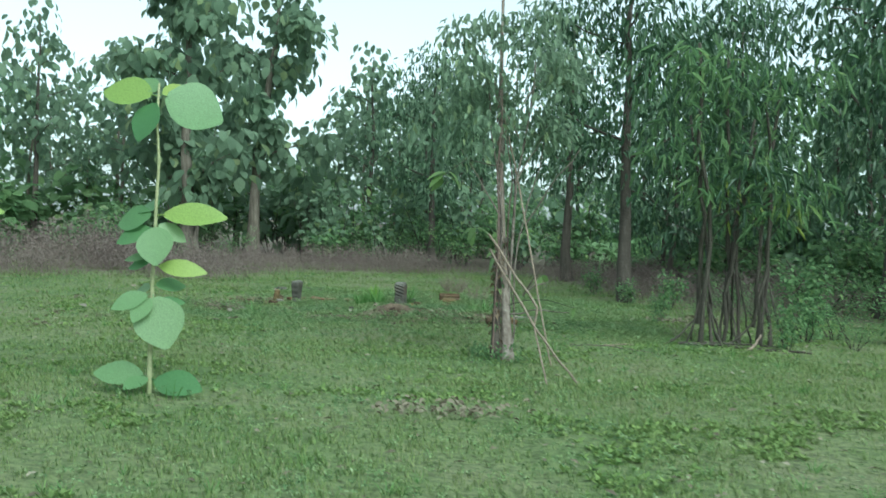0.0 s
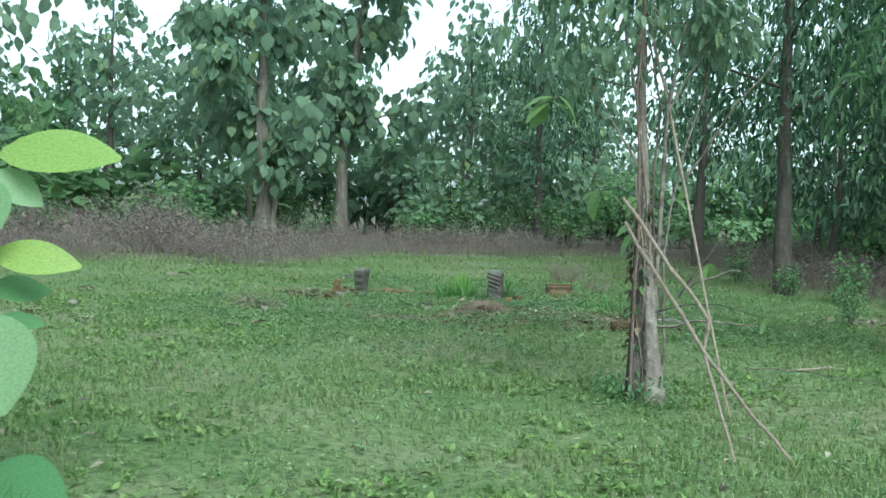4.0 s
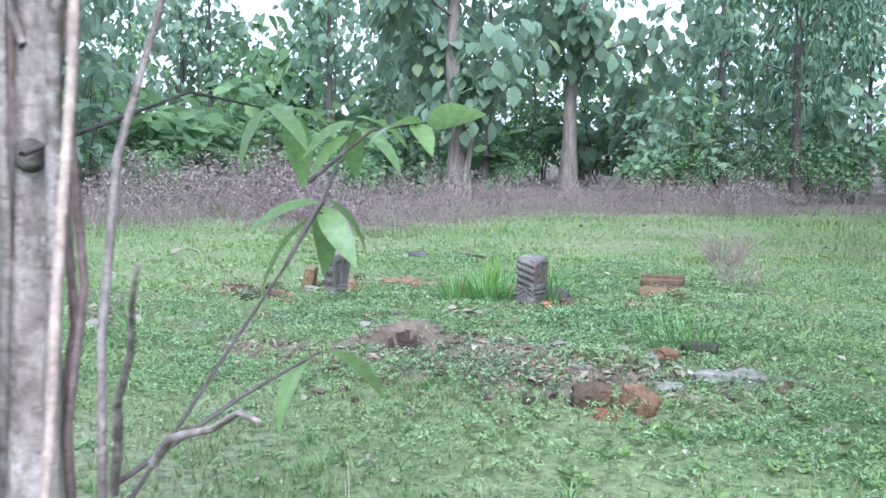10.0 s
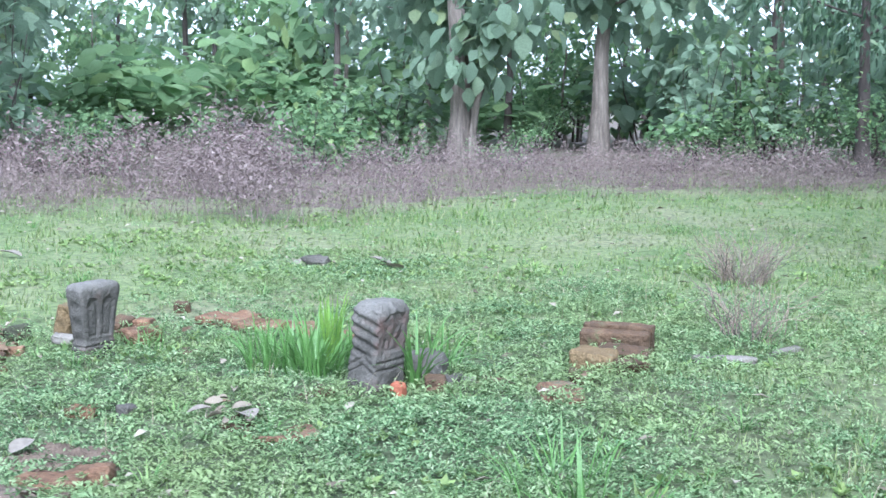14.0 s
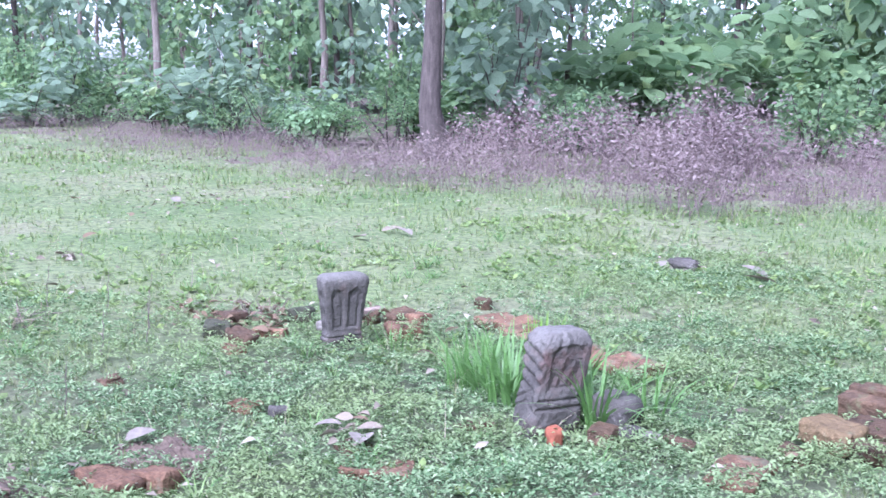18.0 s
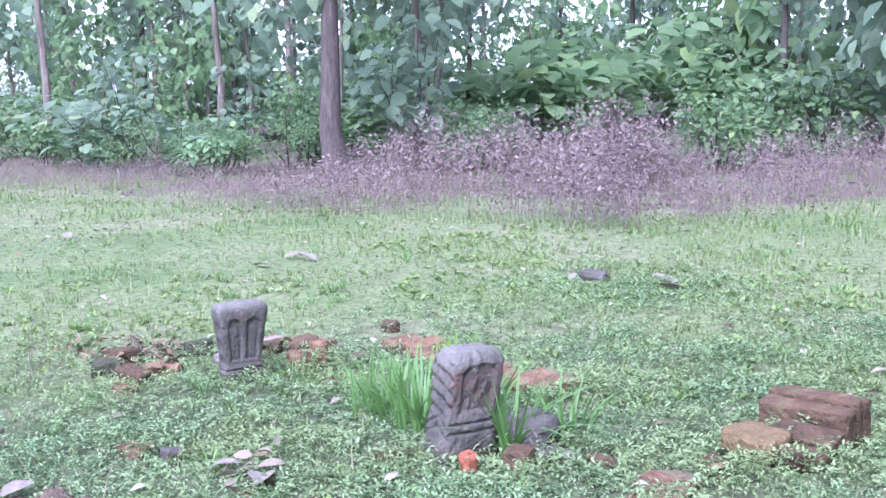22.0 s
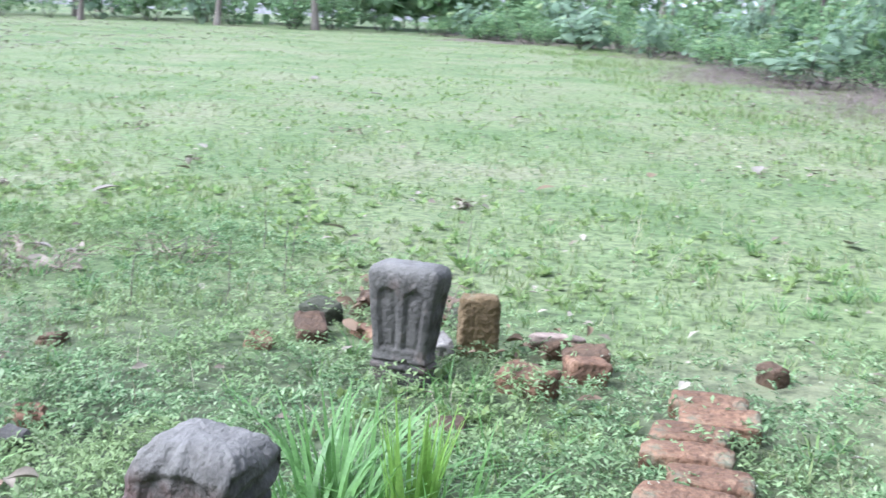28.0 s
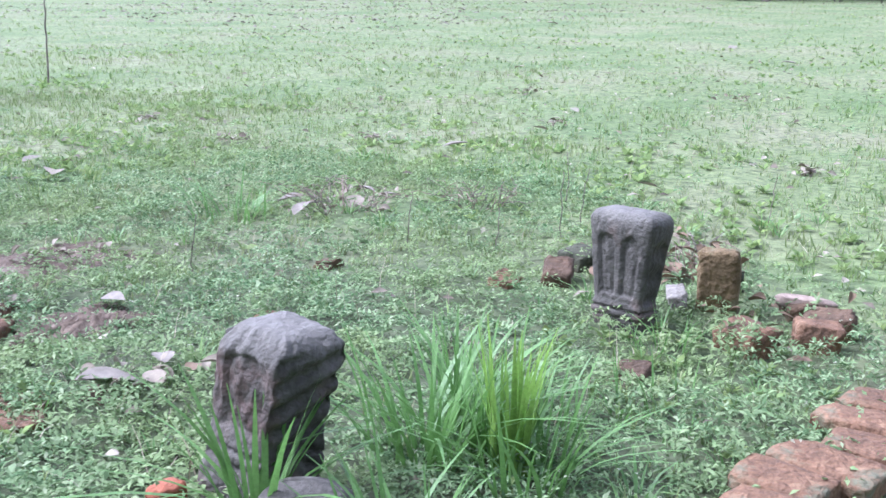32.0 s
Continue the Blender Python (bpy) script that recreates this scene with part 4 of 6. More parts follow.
# teak shoots with huge leaves that stand between the trunks
coppice = [shrub("teak_coppice", "group of teak shoots with huge pale green leaves", 3.0 + 0.6 * k, 150, 61 + k, ROUND_LEAF, M_TEAK, 0.22, 0.38, 0.95, "teak coppice") for k in range(2)]
put(coppice[0], -14.6, 26.6)
put(coppice[1], -16.9, 28.4)
for k, (x, y, s) in enumerate(((-15.9, 26.9, 0.8), (-18.3, 22.9, 0.7), (-20.4, 23.4, 0.75), (-17.0, 24.4, 0.6), (-23.4, 20.6, 0.7), (-26.5, 21.5, 0.9), (-7.4, 41.0, 0.9), (-5.6, 36.6, 0.8), (-4.0, 38.0, 0.9), (-1.6, 39.0, 0.8), (0.6, 37.4, 0.7), (-30.0, 18.4, 0.8), (-6.4, 38.8, 0.8))):
    again(coppice[k % 2], x, y, s, 97 * k)

# the forest's far western side and the part behind the start of the walk
for k in range(36):
    a = grow.uniform(150, 395)
    r = grow.uniform(44, 62)
    x, y = -4 + r * math.cos(radians(a)), 12 + r * math.sin(radians(a))
    if in_clearing(x, y) or x > 5:
        again(teaks[k % 4], x, y, grow.uniform(0.8, 1.15), grow.uniform(0, 360))

for k, b in enumerate(bushes):
    put(b, -20 + 8 * k, 34 + k)
for s in np.arange(1, S[-1], 0.95):
    depth = float(np.interp(s, S, EDGE_DEPTH))
    for j in range(2):
        x, y = (float(c) for c in beyond_edge(s + grow.uniform(-0.4, 0.4), depth + grow.uniform(0.2, 1.5) + 2.6 * j))
        if clear_of(x, y, 0.7):
            again(bushes[(0, 2, 2, 0, 1)[int(grow.integers(0, 5))]], x, y, grow.uniform(0.55, 1.15) * (1 + 0.25 * j), grow.uniform(0, 360), grow.uniform(0.4, 0.8) * (1 + 0.3 * j))
for d, lo, hi in ((15, 0.8, 1.3), (21, 1.0, 1.7), (31, 2.0, 3.2)):
    for s in np.arange(0, S[-1], 2.4):
        x, y = (float(c) for c in beyond_edge(s, d + grow.uniform(-2.5, 2.5)))
        if clear_of(x, y, 0.5):
            far_bush(bushes[(0, 2, 1)[int(grow.integers(0, 3))]], x, y, grow.uniform(1.7, 2.4), grow.uniform(0, 360), grow.uniform(lo, hi))

# the closed western forest edge
WEST = np.array([(-45, 3.5), (-43, -2), (-42, -9), (-39, -17), (-32, -25), (-22, -31), (-10, -34)], float)
WS = np.concatenate([[0], np.cumsum(np.linalg.norm(np.diff(WEST, axis=0), axis=1))])
for row in range(3):
    s = grow.uniform(0, 1)
    while s < WS[-1]:
        x, y = np.interp(s, WS, WEST[:, 0]) - 2.6 * row + grow.uniform(-0.9, 0.9), np.interp(s, WS, WEST[:, 1]) - 1.6 * row + grow.uniform(-0.9, 0.9)
        (far_bush if row else again)(bushes[(0, 2, 0, 1)[int(grow.integers(0, 4))]], float(x), float(y), grow.uniform(0.9, 1.4) * (1 + 0.25 * row), grow.uniform(0, 360), grow.uniform(0.7, 1.2) * (1 + 0.4 * row))
        s += grow.uniform(1.5, 2.6) * (1 + 0.3 * row)
for k, (x, y) in enumerate(((-39.5, -8.6), (-41.4, -3.4), (-37.8, -15.5), (-42.4, 0.6), (-35.6, -19.8), (-32.5, -23.5), (-45.0, -6.0), (-44, -12), (-42, -17), (-37, -24), (-28, -28), (-46, -2))):
    again(slim, x, y, 1.1 + 0.1 * (k % 4), 73 * k)
for k in range(12):
    again(young[k % 3], -47 - grow.uniform(0, 8), -1 + 1.8 * k + grow.uniform(-0.8, 0.8), grow.uniform(1.1, 1.5), grow.uniform(0, 360))
    far_bush(bushes[k % 3], -48 + grow.uniform(-1.5, 1.5), 0.5 + 1.2 * k, grow.uniform(1.2, 1.7), grow.uniform(0, 360), grow.uniform(1.2, 1.8))
for k in range(16):
    far_bush(bushes[(0, 2, 1)[k % 3]], -49 + grow.uniform(-1.5, 1.5), -11 + 1.15 * k, grow.uniform(1.6, 2.1), grow.uniform(0, 360), grow.uniform(1.8, 2.5))

tagged(new("far_undergrowth", FAR_GROWTH.mesh("far_undergrowth", M_BUSH)), "dense green undergrowth deep in the forest", "undergrowth", kind="stuff")

# bright shrubs in the light, and the dark small-leaved ones beside the brown trunk
lime = shrub("shrub", "small bright lime-green shrub at the forest edge", 0.9, 260, 15, BIG_LEAF, M_SAPLING, 0.08, 0.16, 0.4)
put(lime, -15.7, 23.2)
for k, (x, y, s) in enumerate(((3.6, 39.5, 1.6), (5.2, 41.0, 1.8), (6.6, 42.5, 1.9), (4.4, 44.5, 2.2), (8.0, 46.0, 2.4), (6.0, 48.5, 2.6), (3.2, 47.0, 2.2), (4.4, 34.5, 0.9), (5.6, 36.0, 1.1))):
    again(lime, x, y, s, 61 * k)
for k, (x, y, s) in enumerate(((-16.6, 22.9, 0.8), (-15.4, 24.6, 0.85), (-17.8, 23.8, 0.8), (-19.4, 22.3, 0.75), (-12.0, 37.6, 0.7), (-7.2, 43.5, 0.9), (-11.8, 42.0, 0.9), (-14.0, 44.5, 1.7), (-14.6, 48.2, 1.8), (-15.8, 50.5, 2.0))):
    again(bushes[2], x, y, s, 77 * k, s)
# low weeds and shrubs along the eastern side
for k, (x, y, s) in enumerate(((4.8, 15.2, 0.4), (5.4, 16.0, 0.5), (6.2, 15.4, 0.5), (4.6, 17.4, 0.45), (5.6, 18.2, 0.6), (3.9, 18.6, 0.35), (3.6, 20.6, 0.4), (4.6, 20.2, 0.55), (2.9, 21.8, 0.3), (6.8, 17.0, 0.7), (4.2, 13.6, 0.3), (5.2, 14.2, 0.35), (2.4, 25.0, 0.35), (6.0, 13.2, 0.4), (3.0, 17.2, 0.25))):
    again(bushes[(0, 2)[k % 2]], x, y, s, 91 * k, s)

# ---- the multi-stemmed tree by the path ----
def stem_part(name, pts, radii, mat, parent, sides=9, rough=0.05, seed=0, label="", flute=0.0):
    return part(name, Soup().add(*tube(pts, radii, sides, rough, seed, flute)).mesh(name, mat), parent, label)


old_tree = thing("old_tree", 0, 0, "many-stemmed grey tree with a broken stump, vines and leaning sticks", "tree", z=0)
stem_part("stump", [(0.565, 11.31, -0.1), (0.575, 11.31, 0.3), (0.575, 11.32, 0.7), (0.575, 11.33, 1.0), (0.585, 11.33, 1.3)], [0.065, 0.042, 0.036, 0.033, 0.024], M_BARK, old_tree, 11, 0.1, 2, "dark rotten broken stump", 0.18)
stem_part("trunk", [(0.712, 11.36, -0.1), (0.68, 11.405, 0.35), (0.645, 11.46, 0.8), (0.61, 11.51, 1.25), (0.56, 11.59, 2.0), (0.52, 11.68, 3.0), (0.5, 11.8, 4.4)], [0.1, 0.058, 0.044, 0.038, 0.03, 0.025, 0.014], M_GREYBARK, old_tree, 14, 0.07, 5, "brown-grey lichen-spotted trunk", 0.08)
knot = lump("knot", (0.06, 0.045, 0.055), M_BARK_DARK, 31, 3, 0.7, 0.1)
part("knot", knot, old_tree, "dark knot of a lost branch").matrix_basis = pose(0.632, 11.48, 1.27, 0, 0, -30)
STEMS = [((0.55, 11.25, 0), (0.56, 11.25, 1.6), (0.52, 11.2, 3.6), 0.012), ((0.70, 11.43, 0), (0.72, 11.46, 1.5), (0.9, 11.6, 3.4), 0.02), ((0.6, 11.42, 0), (0.6, 11.45, 1.5), (0.3, 11.6, 3.5), 0.015), ((0.74, 11.5, 0), (0.78, 11.55, 1.3), (1.15, 11.8, 3.0), 0.011), ((0.6, 11.5, 0.7), (0.55, 11.52, 1.7), (0.42, 11.6, 3.2), 0.012), ((0.68, 11.52, 0.5), (0.66, 11.58, 1.6), (0.7, 11.7, 3.3), 0.011), ((0.63, 11.54, 0.8), (0.6, 11.6, 1.6), (0.6, 11.75, 3.0), 0.01)]
for k, (a, b, c, r) in enumerate(STEMS):
    p = np.concatenate([curve_points(a, b, 5, 0, 0.012, k), curve_points(b, c, 5, 0, 0.03, k + 9)[1:]])
    stem_part("stem", p, np.linspace(r, r * 0.45, len(p)), M_REDBARK if k > 3 or k == 0 else M_GREYBARK, old_tree, 7, 0.06, k)
FORKS = [((0.74, 11.4, 1.95), (1.05, 11.55, 2.5)), ((0.76, 11.41, 2.4), (0.3, 11.2, 3.1)), ((0.6, 11.5, 1.5), (0.1, 11.6, 2.3)), ((0.86, 11.33, 1.5), (1.4, 11.1, 2.3)), ((0.9, 11.5, 0.75), (1.25, 11.35, 0.9)), ((0.78, 11.42, 2.8), (1.3, 11.9, 3.5)), ((0.7, 11.4, 0.5), (1.35, 11.25, 0.55)), ((0.85, 11.45, 0.7), (1.15, 11.2, 1.15))]
for k, (a, b) in enumerate(FORKS):
    stem_part("branch", curve_points(a, b, 6, 0.03, 0.007, k), np.linspace(0.01, 0.004, 6), M_GREYBARK, old_tree, 6, 0.05, k)
for k in range(6):
    g = np.random.default_rng(60 + k)
    h = np.linspace(0, 1.1 + 0.7 * g.uniform(), 14)
    turn = 3.0 * h * (1 if k % 2 else -1) + k
    around = 0.05 + 0.012 * np.sin(5 * h + k)
    stem_part("vine", np.stack([0.58 + around * np.cos(turn), 11.32 + around * np.sin(turn), h], -1), 0.0045, M_BARK if k % 2 else M_STICK, old_tree, 5, 0.1, k)
g = np.random.default_rng(4)
TIPS = [(0.3, 11.2, 3.1), (0.1, 11.6, 2.4), (1.05, 11.55, 2.6), (1.3, 11.9, 3.4), (0.5, 11.2, 3.6), (0.95, 11.35, 3.7), (0.9, 11.5, 4.4), (1.1, 11.7, 3.3), (0.0, 11.6, 3.2), (1.2, 11.6, 3.2), (0.2, 11.9, 2.9), (0.1, 11.7, 3.6), (0.6, 12.0, 2.6)]
TIPS += [(-0.15, 11.4, 2.5), (0.0, 11.2, 2.8), (0.35, 11.15, 2.5), (0.5, 11.6, 2.9), (0.9, 11.3, 2.7), (1.1, 11.6, 2.5), (0.2, 10.95, 3.1), (0.8, 11.1, 3.3), (1.2, 11.3, 3.0)]
part("crown", crown_leaves(TIPS, 0.42, 2400, fold_leaf(0.4, 0.25, 0.35), 0.07, 0.14, 71, hang=0.8).mesh("crown", M_TEAK), old_tree)

# dead and green climber leaves on the stump
g = np.random.default_rng(33)
n = 150
up = g.uniform(0.15, 1.35, n)
ang = g.uniform(0, 6.28, n)
at = np.stack([0.575 + 0.045 * np.cos(ang), 11.32 + 0.045 * np.sin(ang), up], -1)
for name, mat, pick in (("climber_leaves", M_LITTER, g.uniform(size=n) < 0.6), ("climber_leaves", M_BUSH, g.uniform(size=n) < 0.35)):
    part(name, spray(Soup(), fold_leaf(0.5, 0.4, 0.4), at[pick], ang[pick] - 1.57, -0.9 + 0.4 * g.normal(size=int(pick.sum())), 0.4 * g.normal(size=int(pick.sum())), g.uniform(0.03, 0.075, int(pick.sum()))).mesh(name, mat), old_tree)

foot = crown_leaves([(0.5, 11.15, 0.1), (0.75, 11.2, 0.08), (0.65, 11.5, 0.12), (0.4, 11.35, 0.1)], 0.16, 320, fold_leaf(0.45, 0.3, 0.3), 0.03, 0.06, 73)
part("basal_shoots", foot.mesh("basal_shoots", M_BUSH), old_tree, "green shoots at the foot of the trunk")

# sprigs of fresh leaves that hang out to the path
def sprig(points, seed, n=7, size=0.15):
    """A thin twig with pointed drooping leaves at its end."""
    g = np.random.default_rng(seed)
    pts = np.asarray(points, float)
    twig = stem_part("twig", pts, np.linspace(0.006, 0.0025, len(pts)), M_BARK, old_tree, 5, 0, seed)
    for k in range(n):
        t = 1 - 0.35 * (k / n)
        at = pts[-1] * t + pts[-2] * (1 - t)
        s = Soup()
        spray(s, leaf_shape(6, 0.42, 0.25, 0.45), [(0, 0, 0)], 0, 0, 0, size * g.uniform(0.7, 1.15))
        ob = part("leaf", s.mesh("leaf", M_SPRIG), twig)
        ob.matrix_basis = Matrix.LocRotScale(Vector(at), Euler((-0.35 + g.normal() * 0.35, g.normal() * 0.5, k * 2.2 + g.normal() * 0.4), "YXZ"), None)


sprig([(0.68, 11.4, 0.4), (0.74, 11.6, 0.62), (0.7, 11.95, 0.85), (0.62, 12.3, 1.02), (0.54, 12.6, 1.17)], 2, 5, 0.22)
sprig([(0.62, 12.3, 1.02), (0.58, 12.55, 1.2), (0.55, 12.75, 1.4)], 1, 5, 0.2)
sprig([(0.7, 11.4, 1.3), (0.4, 12.2, 1.45), (0.2, 12.9, 1.42)], 5, 6, 0.22)
sprig([(0.55, 12.5, 1.22), (0.72, 12.55, 1.36), (0.86, 12.6, 1.38)], 6, 3, 0.19)
sprig([(0.7, 11.38, 0.6), (0.9, 11.39, 0.66), (1.12, 11.38, 0.67), (1.4, 11.33, 0.6)], 3, 1, 0.14)
sprig([(0.86, 11.45, 0.72), (0.98, 11.65, 0.85), (1.06, 11.8, 0.92)], 7, 2, 0.17)
sprig([(0.5, 11.3, 2.1), (0.2, 11.15, 2.15), (-0.05, 11.0, 1.95)], 4, 6, 0.2)

# bare sticks that lean on the stump
def stick(name, pts, r, label, mat=None, seed=0, nodes=0.0):
    pts = np.asarray(pts, float)
    fine = np.concatenate([curve_points(pts[i], pts[i + 1], 6, 0, 0.004, seed + i)[(1 if i else 0):] for i in range(len(pts) - 1)])
    girth = np.linspace(r, r * 0.6, len(fine))
    if nodes:
        run = np.concatenate([[0], np.cumsum(np.linalg.norm(np.diff(fine, axis=0), axis=1))])
        joints = np.arange(0.04, run[-1], nodes) + 0.012 * np.sin(7 * np.arange(0.04, run[-1], nodes))
        at = np.sort(np.concatenate([joints + o for o in (-0.008, 0.0, 0.008)] + [run[[0, -1]]]))
        ring = np.min(np.abs(at[:, None] - joints[None]), axis=1) < 0.004
        girth = np.interp(at, run, girth) * np.where(ring, 1.3, 1.0)
        fine = np.stack([np.interp(at, run, fine[:, i]) for i in range(3)], -1)
    ob = new(name, Soup().add(*tube(fine, girth, 8, 0.05, seed)).mesh(name, mat or M_STICK))
    return tagged(ob, label, "stick")


stick("leaning_stick", [(0.46, 11.34, 1.36), (1.01, 10.57, 0.63), (0.98, 10.56, 0.46), (1.11, 9.7, -0.02)], 0.013, "bare pale jointed cane leaning on the broken stump", seed=3, nodes=0.075)
stick("leaning_stick", [(0.48, 11.32, 1.2), (0.97, 10.55, 0.47), (1.2, 10.15, 0.2), (1.42, 9.8, -0.02)], 0.014, "bare pale jointed cane leaning on the broken stump", seed=8, nodes=0.075)
stick("hanging_vine", [(0.55, 11.75, 2.75), (0.74, 11.53, 2.0), (0.95, 11.23, 1.03), (1.11, 11.01, 0.3), (1.18, 10.91, -0.02)], 0.011, "thin dry jointed vine hanging from the tree to the grass", seed=5, nodes=0.09)
stick("fallen_branch", [(1.45, 13.05, 0.03), (1.9, 12.9, 0.05), (2.3, 12.65, 0.03), (2.7, 12.3, 0.02)], 0.007, "thin fallen branch lying in the grass", M_BARK_PALE, 6)
stick("fallen_branch", [(1.85, 13.0, 0.04), (2.15, 13.2, 0.05), (2.3, 13.25, 0.03)], 0.01, "short pale fallen branch lying in the grass", M_STICK, 7)

# ---- the stilt-rooted clumps beside the clearing ----
def stilt_clump(x, y, seed, roots, stems, label):
    """A bundle of dark stems on prop roots, with drooping strap leaves that begin at head height."""
    g = np.random.default_rng(seed)
    clump = thing("stilt_rooted_tree", x, y, label, "tree", "stilt-rooted trees")
    for k in range(stems):
        ang = k * 6.28 / stems + g.uniform(-0.4, 0.4)
        a = (0.13 * math.cos(ang), 0.13 * math.sin(ang), 0.25 if k % 2 else -0.03)
        b = (0.07 * math.cos(ang + 1), 0.07 * math.sin(ang + 1), 1.3)
        c = (b[0] + 0.22 * g.normal(), b[1] + 0.22 * g.normal(), 2.6 + g.uniform(0, 1.3))
        pts = np.concatenate([curve_points(a, b, 5, 0, 0.02, seed + k), curve_points(b, c, 5, 0, 0.03, seed + k + 7)[1:]])
        stem_part("stem", pts, np.linspace(0.034, 0.02, len(pts)) * g.uniform(0.7, 1.15), M_BARK_DARK if k % 3 else M_BARK, clump, 7, 0.1, k, flute=0.1)
    for k in range(roots):
        ang = k * 6.28 / roots + g.uniform(-0.35, 0.35)
        out = 0.14 + 0.5 * g.uniform() ** 1.6
        a = (0.08 * math.cos(ang), 0.08 * math.sin(ang), g.uniform(0.35, 1.0))
        b = (out * math.cos(ang), out * math.sin(ang), -0.03)
        stem_part("stilt_root", curve_points(a, b, 7, -0.05, 0.012, seed + 20 + k), np.linspace(0.012, 0.017, 7) * g.uniform(0.8, 1.25), M_BARK_DARK, clump, 6, 0.08, k)
    for k in range(5):
        ang = g.uniform(0, 6.28)
        a = (0.06 * math.cos(ang), 0.06 * math.sin(ang), g.uniform(1.0, 1.7))
        b = (0.5 * math.cos(ang), 0.5 * math.sin(ang), a[2] + g.uniform(0.1, 0.5))
        stem_part("branch", curve_points(a, b, 5, 0.04, 0.012, seed + 50 + k), np.linspace(0.009, 0.004, 5), M_BARK_DARK, clump, 5, 0.05, k)
    low = [(0.34 * g.normal(), 0.34 * g.normal(), g.uniform(1.65, 2.3)) for _ in range(4)]
    tips = low + [(g.normal() * 0.5, g.normal() * 0.5, g.uniform(2.1, 3.9)) for _ in range(17)]
    strap = fold_leaf(0.17, 0.3, 0.6)
    part("crown", crown_leaves(tips, 0.5, 420, strap, 0.12, 0.26, seed + 40, hang=0.45).mesh("crown", M_BUSH if seed % 2 else M_MANGO), clump)
    part("old_leaves", crown_leaves(low, 0.4, 24, strap, 0.12, 0.24, seed + 41, hang=0.8).mesh("old_leaves", M_SPRIG), clump, "yellowing hanging leaves")
    return clump


stilt_clump(3.2, 14.0, 5, 6, 3, "dark stilt-rooted tree on many thin prop roots")
stilt_clump(3.6, 14.3, 12, 4, 3, "dark stilt-rooted tree with drooping strap leaves")
stilt_clump(3.98, 14.15, 23, 4, 3, "stilt-rooted tree with dark leaning prop roots")
stick("fallen_branch", [(2.85, 13.75, 0.03), (3.3, 13.6, 0.05), (3.8, 13.3, 0.05), (4.4, 13.2, 0.03)], 0.022, "dark dead branch lying before the stilt roots", M_BARK, 61)
stick("fallen_branch", [(3.55, 13.0, 0.02), (3.72, 13.25, 0.1), (3.85, 13.55, 0.2)], 0.02, "short pale broken branch leaning on dead wood", M_STICK, 62)
stick("fallen_branch", [(2.9, 13.95, 0.03), (3.5, 13.85, 0.05), (4.2, 13.9, 0.03)], 0.016, "dark dead branch lying before the stilt roots", M_BARK_DARK, 63)

# ---- teak saplings ----
def sapling(x, y, tall, seed, leaves, rz=0):
    """leaves: height, way (degrees, 0 along x, 270 along -y), length, tilt (degrees) and fullness of each leaf."""
    sap = thing("teak_sapling", x, y, "young teak sapling with very large bright green leaves", "sapling", "teak saplings", rz=rz)
    g = np.random.default_rng(seed)
    pts = curve_points((0, 0, -0.05), (0.0, 0, tall), 9, 0, 0.012, seed)
    stem_part("stem", pts, np.linspace(0.022, 0.009, 9), M_STEM, sap, 7, 0.03, seed)
    for k, (h, way, size, tilt, full) in enumerate(leaves):
        base = Vector((float(np.interp(h, pts[:, 2], pts[:, 0])), float(np.interp(h, pts[:, 2], pts[:, 1])), h))
        s = Soup()
        spray(s, leaf_shape(9, full, 0.12, 0.16, 0.95), [(0, 0.14, 0)], 0, 0, 0, 1.0)
        s.add(*tube([(0, 0, 0), (0, 0.17, 0.0)], 0.012, 5))
        leaf = part("leaf", s.mesh("leaf", M_SAPLING_LIT if k in (0, 6, 12, 3) else M_SAPLING), sap)
        leaf.matrix_basis = pose(*base, 0, 0, way - 90) @ pose(0, 0, 0, tilt, 50 * math.cos(radians(way)) + 8 * math.sin(7 * h + way), 0) @ Matrix.Diagonal((1.12 * size, 1.12 * size, size, 1))
    return sap


LEAVES = [
    (2.36, 172, 0.36, 12, 0.8), (2.38, -14, 0.42, -30, 1.0), (2.34, 250, 0.3, -62, 0.75), (2.36, 60, 0.3, 20, 0.7), (2.38, 120, 0.22, 40, 0.6),
    (1.42, 176, 0.3, -14, 0.74), (1.42, 6, 0.44, 6, 0.5), (1.36, 276, 0.29, -58, 0.9), (1.45, 120, 0.28, 15, 0.7), (1.36, 330, 0.22, -40, 0.6), (1.32, 205, 0.26, -25, 0.7),
    (1.1, 182, 0.2, -8, 0.45), (1.02, 352, 0.34, -4, 0.42), (1.06, 190, 0.18, -20, 0.6), (0.84, 150, 0.24, -12, 0.5), (0.8, 225, 0.26, -25, 0.6), (0.86, 40, 0.22, 5, 0.6),
    (0.82, 284, 0.38, -66, 0.95), (0.78, 255, 0.22, -40, 0.7), (0.72, 20, 0.2, 10, 0.5),
    (0.14, 178, 0.36, 8, 0.56), (0.12, 338, 0.38, -2, 0.6), (0.14, 250, 0.22, -10, 0.6),
]
sapling(-2.06, 7.9, 2.46, 4, LEAVES)
sapling(-4.2, 8.5, 2.6, 9, LEAVES, 10)

